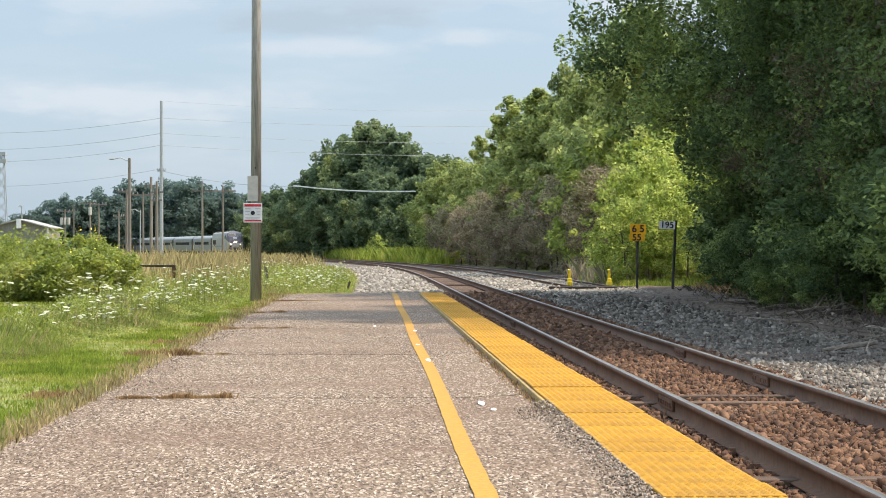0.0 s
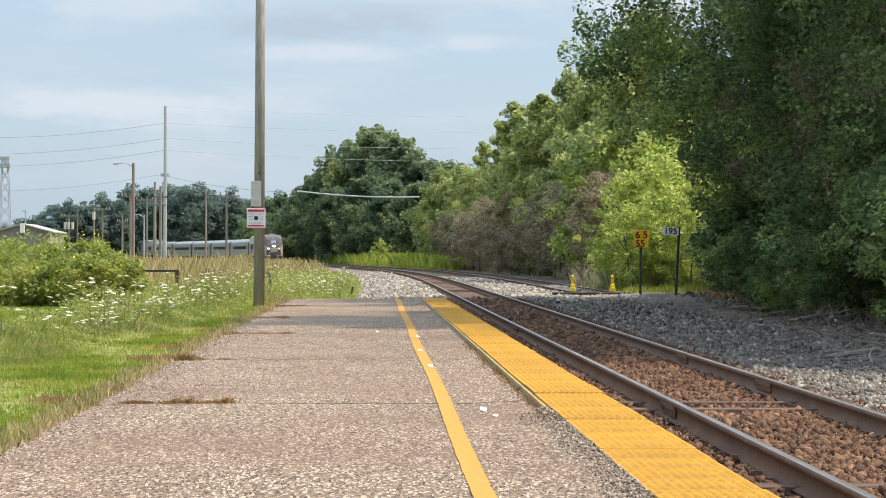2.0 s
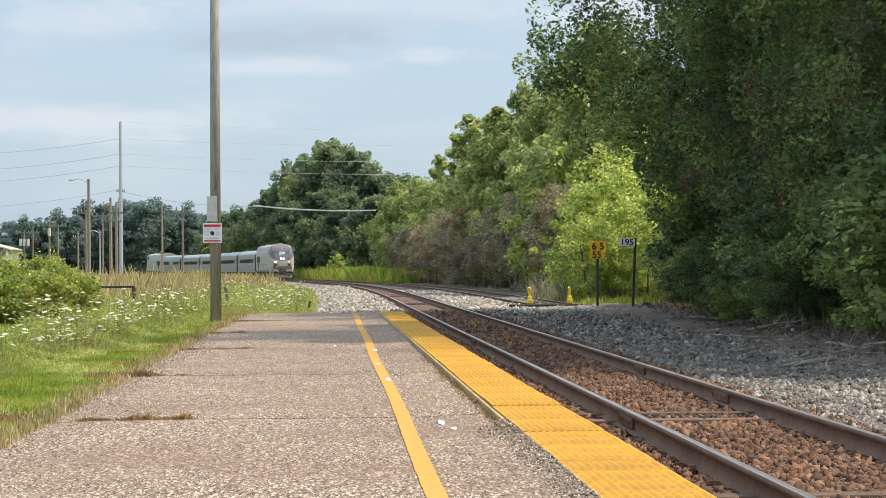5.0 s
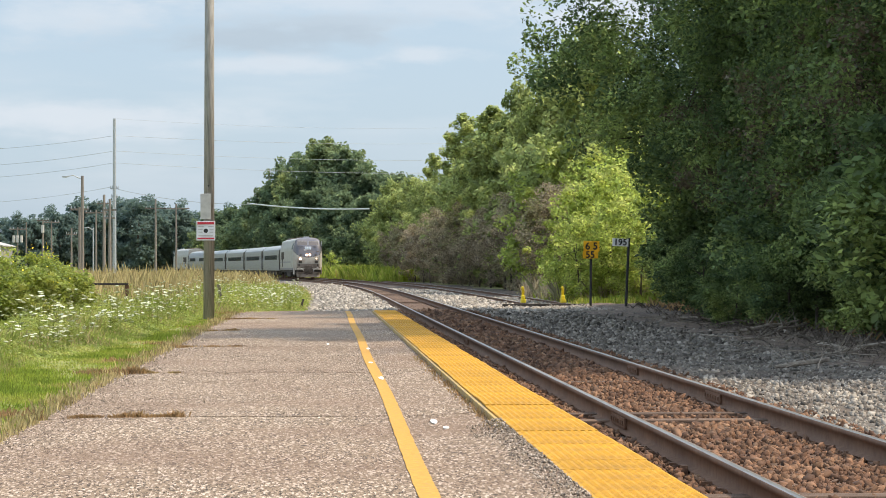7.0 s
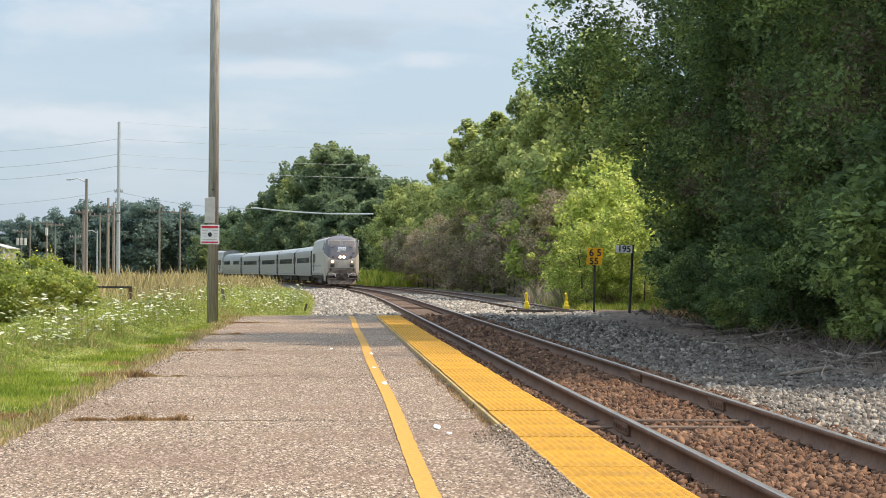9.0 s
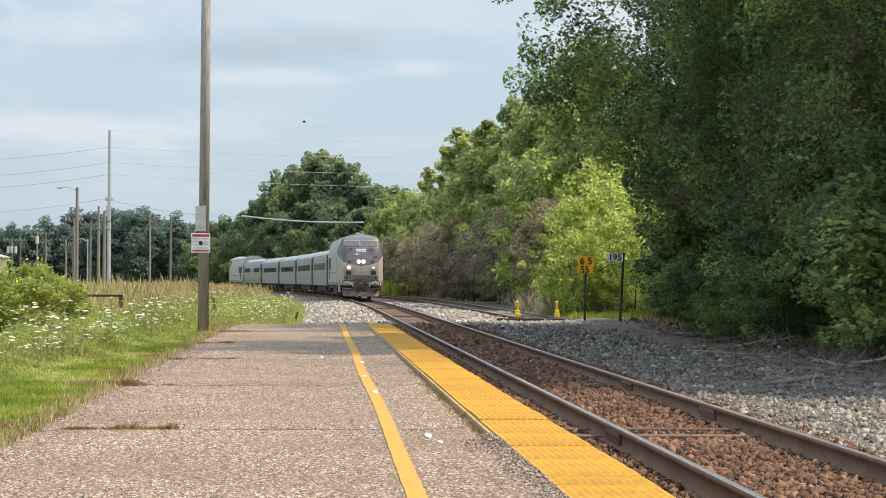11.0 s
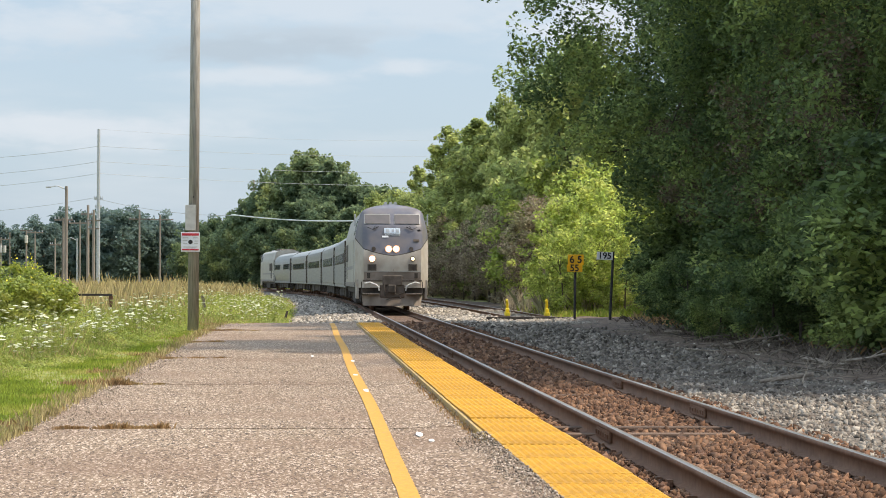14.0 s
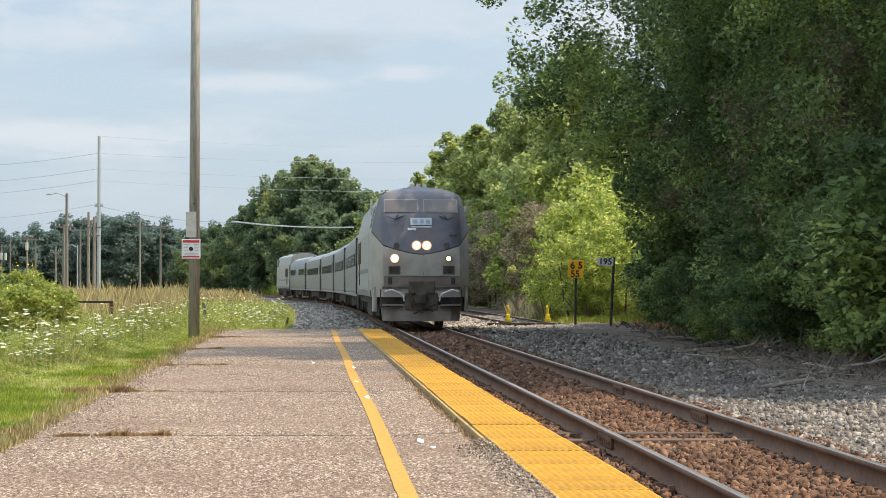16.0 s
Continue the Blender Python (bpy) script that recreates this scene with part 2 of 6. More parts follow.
M_LEAF_BRIGHT = material("bright_leaves", [(0.17, 0.225, 0.062), (0.265, 0.325, 0.095), (0.37, 0.40, 0.14)], scale=0.9, rough=0.6, island=0.4, translucent=0.58, spread=(0.34, 0.66), spec=0.2)
M_LEAF_FAR = material("far_leaves", [(0.092, 0.134, 0.082), (0.150, 0.195, 0.106), (0.275, 0.310, 0.135)], scale=0.12, rough=0.8, island=0.35, translucent=0.52, spread=(0.36, 0.66), spec=0.1)
M_BROWNGRASS = material("withered_grass", [(0.20, 0.125, 0.06), (0.32, 0.21, 0.10), (0.26, 0.22, 0.09)], scale=1.5, rough=0.85, island=0.4, translucent=0.3)
M_DRYLEAF = material("dying_leaves", [(0.085, 0.066, 0.045), (0.14, 0.11, 0.072), (0.10, 0.11, 0.045)], scale=0.6, rough=0.85, island=0.45, translucent=0.25)
# Distance haze is put into the needles as a paler, bluer colour.
M_PINE_HAZED = material("hazed_pine_needles", [(0.100, 0.142, 0.128), (0.145, 0.190, 0.165)], scale=0.15, rough=0.9, island=0.25, translucent=0.4, spec=0.05)
M_VINE = material("dry_vines", [(0.16, 0.135, 0.095), (0.29, 0.245, 0.165), (0.21, 0.22, 0.105)], scale=0.4, rough=0.85, island=0.5, translucent=0.4)
M_BARK = material("bark", [(0.055, 0.042, 0.032), (0.12, 0.095, 0.075)], scale=9, rough=0.95, bump=0.6, stretch=(3, 3, 0.5))
M_DEADWOOD = material("dead_wood", [(0.11, 0.085, 0.066), (0.235, 0.195, 0.155)], scale=14, rough=0.9, bump=0.4, obj_rand=0.4)
M_POLE = material("weathered_pole", [(0.19, 0.178, 0.158), (0.30, 0.28, 0.25), (0.38, 0.355, 0.32)], scale=6, rough=0.9, bump=0.5, bump_scale=30, stretch=(6, 6, 0.35))
M_POLE_FAR = material("far_pole_wood", [(0.15, 0.125, 0.105), (0.25, 0.215, 0.185)], scale=3, rough=0.9, stretch=(5, 5, 0.3), obj_rand=0.3)
M_STEEL = material("galvanised_steel", [(0.36, 0.37, 0.38), (0.48, 0.49, 0.5)], scale=6, rough=0.5, metal=0.5)
M_CABLE = material("cable", [(0.30, 0.32, 0.34), (0.38, 0.40, 0.42)], scale=3, rough=0.6)
M_CABLE_SUNLIT = material("sunlit_pale_cable", [(0.42, 0.46, 0.44), (0.55, 0.58, 0.56)], scale=3, rough=0.4)
M_SIGN_WHITE = material("sign_white", [(0.70, 0.69, 0.70), (0.80, 0.79, 0.80)], scale=8, rough=0.5)
M_SIGN_GREY = material("sign_back_grey", [(0.42, 0.40, 0.37), (0.54, 0.52, 0.48)], scale=8, rough=0.55)
M_SIGN_RED = material("sign_red", [(0.48, 0.03, 0.05), (0.56, 0.05, 0.07)], scale=8, rough=0.5)
M_SIGN_YELLOW = material("sign_yellow", [(0.70, 0.34, 0.01), (0.78, 0.42, 0.02)], scale=8, rough=0.5)
M_BLACK = material("black_paint", [(0.015, 0.015, 0.016), (0.03, 0.03, 0.03)], scale=8, rough=0.6)
M_SAFETY = material("safety_yellow", [(0.62, 0.46, 0.02), (0.75, 0.58, 0.05)], scale=8, rough=0.55)
M_SILVER = material("silver_paint", [(0.30, 0.29, 0.265), (0.37, 0.36, 0.33)], scale=2.5, rough=0.5, metal=0.1, second=((0.22, 0.19, 0.155), 1.2, (0.48, 0.75), 0.6), spec=0.4)
M_STAINLESS = material("stainless_side", [(0.20, 0.205, 0.20), (0.27, 0.275, 0.265)], scale=1.2, rough=0.5, metal=0.2, stretch=(1, 0.3, 6), spec=0.35)
M_ROOF = material("car_roof", [(0.25, 0.265, 0.265), (0.33, 0.345, 0.345)], scale=1.5, rough=0.6, metal=0.1)
M_BLUE = material("slate_blue_paint", [(0.100, 0.100, 0.124), (0.136, 0.131, 0.150)], scale=3, rough=0.42, second=((0.16, 0.135, 0.125), 1.5, (0.42, 0.72), 0.8), spec=0.4)
M_NOSE = material("dusty_silver_nose", [(0.33, 0.295, 0.25), (0.41, 0.37, 0.32)], scale=3, rough=0.5, second=((0.24, 0.185, 0.14), 1.4, (0.45, 0.75), 0.7), spec=0.4)
M_PILOT = material("pilot_dirt_and_shade", [(0.075, 0.058, 0.046), (0.14, 0.11, 0.09)], scale=5, rough=0.85, bump=0.2)
M_UNDER = material("underframe_grime_and_shade", [(0.038, 0.031, 0.026), (0.085, 0.069, 0.056)], scale=4, rough=0.85)
M_PLOUGH = material("dusty_steel", [(0.18, 0.145, 0.118), (0.27, 0.22, 0.182)], scale=4, rough=0.8, bump=0.15, second=((0.12, 0.09, 0.07), 2.0, (0.48, 0.7), 0.7))
M_SIGN_BLUE = material("sign_pale_blue", [(0.50, 0.56, 0.62), (0.60, 0.66, 0.72)], scale=8, rough=0.4)
M_GLASS = material("dark_glass", [(0.035, 0.035, 0.04), (0.055, 0.05, 0.055)], scale=2, rough=0.12, spec=0.6)
M_SHIELD = material("windscreen_glass", [(0.10, 0.085, 0.075), (0.135, 0.11, 0.10)], scale=2, rough=0.15, spec=0.6)
M_WALL_METAL = material("corrugated_wall", [(0.215, 0.205, 0.185), (0.27, 0.26, 0.235)], scale=2, rough=0.7, stretch=(3, 3, 0.3))
M_ROOF_METAL = material("shed_roof_metal", [(0.34, 0.32, 0.29), (0.41, 0.39, 0.36)], scale=2, rough=0.6)
# Emission on the bezels stands for the halo round the lit lamps.
M_HALO = glow("warm_halo_glow", (1.0, 0.46, 0.20), 0.7, 0.25)
M_LAMP = glow("headlight_glow", (1.0, 0.80, 0.52), 7.0)
M_LAMP_DIM = glow("ditch_light_glow", (1.0, 0.66, 0.32), 2.4)

# ---- mesh helpers ----


def part(name, bm, mat, parent=None, label="", smooth=False):
    me = bpy.data.meshes.new(name)
    bmesh.ops.recalc_face_normals(bm, faces=bm.faces)
    bm.to_mesh(me)
    bm.free()
    me.materials.append(mat)
    if smooth:
        me.shade_smooth()
    ob = new(name, me)
    if parent:
        ob.parent = parent
    if label:
        ob["label"] = label
    return ob


def mesh_object(name, verts, faces, mat, parent=None, label=""):
    me = bpy.data.meshes.new(name)
    me.from_pydata(verts, [], faces)
    me.materials.append(mat)
    ob = new(name, me)
    if parent:
        ob.parent = parent
    if label:
        ob["label"] = label
    return ob


def fast_mesh(name, verts, polys, mat):
    """Mesh data from arrays: verts (n, 3), polys (m, k) with k corners each."""
    verts, polys = np.asarray(verts, dtype=np.float32), np.asarray(polys, dtype=np.int32)
    me = bpy.data.meshes.new(name)
    k = polys.shape[1]
    me.vertices.add(len(verts))
    me.vertices.foreach_set("co", verts.ravel())
    me.loops.add(polys.size)
    me.loops.foreach_set("vertex_index", polys.ravel())
    me.polygons.add(len(polys))
    me.polygons.foreach_set("loop_start", np.arange(0, polys.size, k, dtype=np.int32))
    me.update(calc_edges=True)
    me.validate()
    me.materials.append(mat)
    return me


def box(bm, x0, x1, y0, y1, z0, z1, bevel=0.0):
    vs = [bm.verts.new((x, y, z)) for x in (x0, x1) for y in (y0, y1) for z in (z0, z1)]
    fs = [bm.faces.new([vs[i] for i in q]) for q in ((0, 1, 3, 2), (4, 6, 7, 5), (0, 4, 5, 1), (2, 3, 7, 6), (0, 2, 6, 4), (1, 5, 7, 3))]
    if bevel:
        bmesh.ops.bevel(bm, geom=list({e for f in fs for e in f.edges}), offset=bevel, segments=2, affect="EDGES", profile=0.5)
    return bm


def rod(bm, p0, p1, r0, r1=None, n=8, cap=True):
    p0, p1 = Vector(p0), Vector(p1)
    r1 = r0 if r1 is None else r1
    q = (p1 - p0).to_track_quat("Z", "Y")
    a = [bm.verts.new(p0 + q @ Vector((r0 * math.cos(t), r0 * math.sin(t), 0))) for t in (2 * math.pi * i / n for i in range(n))]
    b = [bm.verts.new(p1 + q @ Vector((r1 * math.cos(t), r1 * math.sin(t), 0))) for t in (2 * math.pi * i / n for i in range(n))]
    for i in range(n):
        bm.faces.new((a[i], a[(i + 1) % n], b[(i + 1) % n], b[i]))
    if cap:
        bm.faces.new(a[::-1])
        bm.faces.new(b)
    return bm


def thicken(bm, vec):
    """Gives the flat faces of bm a depth along vec."""
    ext = bmesh.ops.extrude_face_region(bm, geom=list(bm.faces))
    bmesh.ops.translate(bm, vec=vec, verts=[v for v in ext["geom"] if isinstance(v, bmesh.types.BMVert)])


def boxed(name, dims, mat, parent=None, label="", bevel=0.0):
    return part(name, box(bmesh.new(), *dims, bevel=bevel), mat, parent, label)


def empty(name, m=None, label="", category="", group="", kind=""):
    ob = new(name)
    ob.empty_display_size = 0.2
    if m is not None:
        ob.matrix_basis = m
    return tagged(ob, label, category, group, kind)


# ---- the line of the railway: straight, easing into a wide left-hand curve ----
TRACK_X, S0, EASE, BEND = 3.494, 84.24, 67.55, 0.000669
_s = np.arange(-40, 760, 0.5)
_k = BEND * np.clip((_s - S0) / EASE, 0, 1)
_h = np.concatenate([[0], np.cumsum((_k[1:] + _k[:-1]) * 0.25)])
_x = TRACK_X + np.concatenate([[0], np.cumsum(-np.sin((_h[1:] + _h[:-1]) / 2) * 0.5)])
_y = -40.114 + np.concatenate([[0], np.cumsum(np.cos((_h[1:] + _h[:-1]) / 2) * 0.5)])


def on_track(s, off=0.0, z=0.0):
    h = np.interp(s, _s, _h)
    return Vector((float(np.interp(s, _s, _x) + off * np.cos(h)), float(np.interp(s, _s, _y) + off * np.sin(h)), z))


def track_arrays(s, off, z):
    h = np.interp(s, _s, _h)
    return np.stack([np.interp(s, _s, _x) + off * np.cos(h), np.interp(s, _s, _y) + off * np.sin(h), np.broadcast_to(z, np.shape(s)) + 0 * s], axis=-1)


def sweep(name, profile, stations, mat, parent=None, closed=True, off=0.0, label="", kind=""):
    """A profile of (offset, height) pairs carried along the railway."""
    st = np.asarray(stations, dtype=float)
    rings = np.stack([track_arrays(st, off + o, z) for o, z in profile], axis=1)
    n, k = rings.shape[:2]
    faces = []
    for i in range(n - 1):
        for j in range(k if closed else k - 1):
            faces.append((i * k + j, i * k + (j + 1) % k, (i + 1) * k + (j + 1) % k, (i + 1) * k + j))
    me = fast_mesh(name, rings.reshape(-1, 3), faces, mat)
    ob = new(name, me)
    if parent:
        ob.parent = parent
    return tagged(ob, label, "", "", kind)


rng = np.random.default_rng(7)


def stones(name, pos, size, mat, parent=None, label=""):
    """Joined blocky crushed stones, six uneven faces each, one island a stone."""
    n = len(pos)
    base = np.array([(x, y, z) for z in (-1, 1) for x, y in ((-1, -1), (1, -1), (1, 1), (-1, 1))], dtype=float)
    quad = np.array([(0, 3, 2, 1), (4, 5, 6, 7), (0, 1, 5, 4), (1, 2, 6, 5), (2, 3, 7, 6), (3, 0, 4, 7)])
    v = np.repeat(base[None], n, 0) * (0.45 + 0.5 * rng.random((n, 1, 3))) + 0.2 * rng.standard_normal((n, 8, 3))
    v[:, 4:, :2] *= 0.45 + 0.4 * rng.random((n, 1, 1))
    a = rng.random(n) * 6.283
    ca, sa = np.cos(a)[:, None], np.sin(a)[:, None]
    x, y = v[..., 0] * ca - v[..., 1] * sa, v[..., 0] * sa + v[..., 1] * ca
    z = v[..., 2] * 0.75 + 0.35 * x * rng.standard_normal((n, 1)) + 0.35 * y * rng.standard_normal((n, 1))
    v = np.stack([x, y, z], axis=-1) * np.asarray(size)[:, None, None] + np.asarray(pos)[:, None, :]
    me = fast_mesh(name, v.reshape(-1, 3), (quad[None] + 8 * np.arange(n)[:, None, None]).reshape(-1, 4), mat)
    ob = new(name, me)
    if parent:
        ob.parent = parent
    if label:
        ob["label"] = label
    ob["kind"] = "stuff"
    return ob


def blades(name, x, y, z, h, mat, label, per=3, width=0.008, lean=0.35, category="grass"):
    n = len(x) * per
    X, Y, Z, H = (np.repeat(a, per) for a in (x, y, z, h))
    a = rng.random(n) * 6.283
    loose = 0.02 * np.maximum(1, Y / 14)
    X = X + loose * rng.standard_normal(n)
    Y = Y + loose * rng.standard_normal(n)
    H = H * (0.55 + 0.6 * rng.random(n))
    w = width * (0.7 + 0.6 * rng.random(n)) * (1 + Y / 60)
    dx, dy = np.cos(a), np.sin(a)
    l = lean * H * rng.random(n)
    b = rng.random(n) * 6.283
    lx, ly = l * np.cos(b), l * np.sin(b)
    v = np.stack([np.stack([X - dx * w, Y - dy * w, Z - 0.02], -1), np.stack([X + dx * w, Y + dy * w, Z - 0.02], -1),
                  np.stack([X + lx * 0.4 + dx * w * 0.7, Y + ly * 0.4 + dy * w * 0.7, Z + H * 0.6], -1), np.stack([X + lx, Y + ly, Z + H], -1)], axis=1)
    ob = new(name, fast_mesh(name, v.reshape(-1, 3), np.arange(4 * n).reshape(-1, 4), mat))
    return tagged(ob, label, category, "", "stuff")


def leaf_cloud(pos, size, up=0.5, aspect=0.55):
    """Arrays of pointed leaves, four corners each, turned at random with a lean towards the sky."""
    n = len(pos)
    nrm = rng.standard_normal((n, 3))
    nrm[:, 2] = np.abs(nrm[:, 2]) + up
    nrm /= np.linalg.norm(nrm, axis=1)[:, None]
    t = np.cross(nrm, rng.standard_normal((n, 3)))
    t /= np.linalg.norm(t, axis=1)[:, None] + 1e-9
    b = np.cross(nrm, t)
    s = np.asarray(size)[:, None]
    v = np.stack([pos - t * s, pos + b * s * aspect + nrm * s * 0.12, pos + t * s, pos - b * s * aspect + nrm * s * 0.12], axis=1)
    return v.reshape(-1, 3), np.arange(4 * n).reshape(-1, 4)

# ---- ground ----
PLAT_X0, PLAT_X1, PLAT_END = -2.42, 1.36, 64.0
TACT_X0, TACT_X1, TACT_Z = 1.36, 1.95, 0.17
PLAT_Z = 0.08


def left_edge(y):
    """Where the weeds give way to ballast beyond the platform, following the curve."""
    return np.interp(np.asarray(y, dtype=float), _y, _x) - 4.6


def ground_height(x, y):
    off = x - np.interp(y, _y, _x)
    z = np.where(off < 0, np.interp(off, [-400, -60, -12, -6.2, -4.6, -3.4], [-0.4, -0.3, -0.05, 0.0, -0.12, -0.5]),
                 np.interp(off, [2.0, 3.2, 6.0, 8.0, 14, 60], [-0.5, -0.34, -0.24, -0.18, -0.1, -0.2]))
    return z


def build_ground():
    xs = np.unique(np.concatenate([np.linspace(-2600, -80, 14), np.linspace(-80, -14, 34), np.linspace(-14, 22, 73), np.linspace(22, 80, 20), np.linspace(80, 2600, 14)]))
    ys = np.unique(np.concatenate([np.linspace(-400, -30, 8), np.linspace(-30, 420, 180), np.linspace(420, 3800, 22)]))
    X, Y = np.meshgrid(xs, ys)
    Z = ground_height(X, Y) + 0.03 * np.sin(X * 0.9 + Y * 0.23) * (np.abs(X) > 4)
    nx, ny = len(xs), len(ys)
    idx = np.arange(nx * ny).reshape(ny, nx)
    faces = np.stack([idx[:-1, :-1], idx[:-1, 1:], idx[1:, 1:], idx[1:, :-1]], axis=-1).reshape(-1, 4)
    ob = new("ground", fast_mesh("ground", np.stack([X, Y, Z], -1).reshape(-1, 3), faces, M_FIELD))
    tagged(ob, "rough green and straw-coloured field reaching the horizon", "ground", "", "structure")


build_ground()

# ---- railway ----
near_st = np.concatenate([np.arange(-38, 200, 2.0), np.arange(200, 740, 4.0)])


def build_bed():
    sweep("ballast_bed", [(-4.9, -0.42), (-2.5, -0.2), (-1.0, -0.205), (1.0, -0.205), (1.45, -0.207)], near_st, M_BED_GREY, closed=False,
          label="grey crushed-stone ballast bed under the tracks", kind="structure")
    sweep("cinder_shoulder", [(1.45, -0.207), (2.3, -0.215), (3.2, -0.26), (6.6, -0.17), (8.6, -0.16)], near_st, M_BED_DARK, closed=False, label="dark cinder and ballast shoulder beside the track", kind="structure")
    st, offs = np.arange(18, 100, 0.5), np.linspace(3.8, 14.0, 42)
    S, O = np.meshgrid(st, offs, indexing="ij")
    rough = np.array([[0.055 * noise.noise((a * 0.35, b * 0.8, 2.0)) + 0.03 * noise.noise((a * 1.3, b * 1.9, 6.0)) for b in offs] for a in st])
    Z = np.interp(O, [3.8, 4.9, 5.8, 7.2, 14.0], [-0.285, -0.222, -0.15, -0.09, -0.08]) + rough
    idx = np.arange(S.size).reshape(S.shape)
    faces = np.stack([idx[:-1, :-1], idx[:-1, 1:], idx[1:, 1:], idx[1:, :-1]], -1).reshape(-1, 4)
    litter = new("leaf_litter", fast_mesh("leaf_litter", track_arrays(S.ravel(), O.ravel(), Z.ravel()), faces, M_EARTH))
    tagged(litter, "dark brown earth and leaf litter along the wood", "ground", "", "structure")
    sweep("crib_bed", [(-1.1, -0.2), (-0.6, -0.185), (0.6, -0.185), (1.1, -0.2)], near_st, M_BED_BROWN, closed=False, label="rust-brown ballast between the rails", kind="structure")


build_bed()
RAIL_PROFILE = [(-0.035, 0.0), (0.035, 0.0), (0.036, -0.035), (0.009, -0.05), (0.009, -0.145), (0.07, -0.16), (0.07, -0.172), (-0.07, -0.172), (-0.07, -0.16), (-0.009, -0.145), (-0.009, -0.05), (-0.036, -0.035)]
TIE_STEP = 0.51


def build_track(name, off, z, s_from, s_to, label, detail):
    track = empty(name, label=label, category="railway track", kind="structure")
    st = np.arange(s_from, s_to, 1.5)
    for side in (-0.7525, 0.7525):
        rail = sweep("rail", [(a, b + z) for a, b in RAIL_PROFILE], st, M_RAIL, track, off=off + side)
        sweep("rail_head", [(-0.024, z + 0.003), (0.024, z + 0.003), (0.03, z - 0.004), (-0.03, z - 0.004)], st, M_RAILTOP, rail, off=off + side, label="bright worn running surface")
    tie_bm = box(bmesh.new(), -1.28, 1.28, -0.11, 0.11, -0.32, -0.168, bevel=0.012)
    first = part("tie", tie_bm, M_TIE, track)
    n = int(min((s_to - s_from) / TIE_STEP, detail))
    for i in range(n):
        s = max(s_from, 8) + i * TIE_STEP
        ob = first if i == 0 else new("tie", first.data)
        ob.parent = track
        h = float(np.interp(s, _s, _h))
        ob.matrix_basis = Matrix.Translation(on_track(s, off, z + random.uniform(-0.034, -0.008) + (0.042 if i in (27, 29) or random.random() < 0.03 else 0.0))) @ pose(0, 0, 0, 0, 0, math.degrees(h) + random.uniform(-0.6, 0.6))
    # plates and anchors at each tie
    bm = bmesh.new()
    for i in range(min(n, 190)):
        s = max(s_from, 8) + i * TIE_STEP
        for side in (-0.7525, 0.7525):
            for e in (-1, 1):
                if random.random() < 0.2:
                    continue
                p = on_track(s + random.uniform(-0.07, 0.07), off + side + e * random.uniform(0.09, 0.13), z - 0.155 - random.uniform(0, 0.02))
                a, b = random.uniform(0.015, 0.035), random.uniform(0.02, 0.05)
                box(bm, p.x - a, p.x + a, p.y - b, p.y + b, p.z - 0.03, p.z + random.uniform(0.0, 0.03))
    ob = part("rail_fastenings", bm, M_RAIL, track, "dark tie plates and spikes beside the rails")
    ob["kind"] = "stuff"
    return track


main_track = build_track("main_track", 0.0, 0.0, -36, 735, "rusty main railway track with worn bright rail heads", 300)
SPUR_OFF, SPUR_END = 4.85, 85.6
spur_track = build_track("spur_track", SPUR_OFF, -0.06, SPUR_END, 330, "disused rusty spur track ending at wheel stops", 120)


def joint_bars():
    for s, side in ((20.9, -0.7525), (24.6, 0.7525), (31.0, 0.7525), (43.0, -0.7525)):
        bm = bmesh.new()
        for e in (-1, 1):
            p = on_track(s, side + e * 0.024, -0.085)
            box(bm, p.x - 0.014, p.x + 0.014, p.y - 0.46, p.y + 0.46, p.z - 0.05, p.z + 0.05, bevel=0.006)
            for k in range(6):
                box(bm, p.x - 0.026, p.x + 0.026, p.y - 0.40 + k * 0.16, p.y - 0.36 + k * 0.16, p.z - 0.02, p.z + 0.02)
        part("joint_bar", bm, M_RAIL, main_track, "bolted joint bar")


joint_bars()


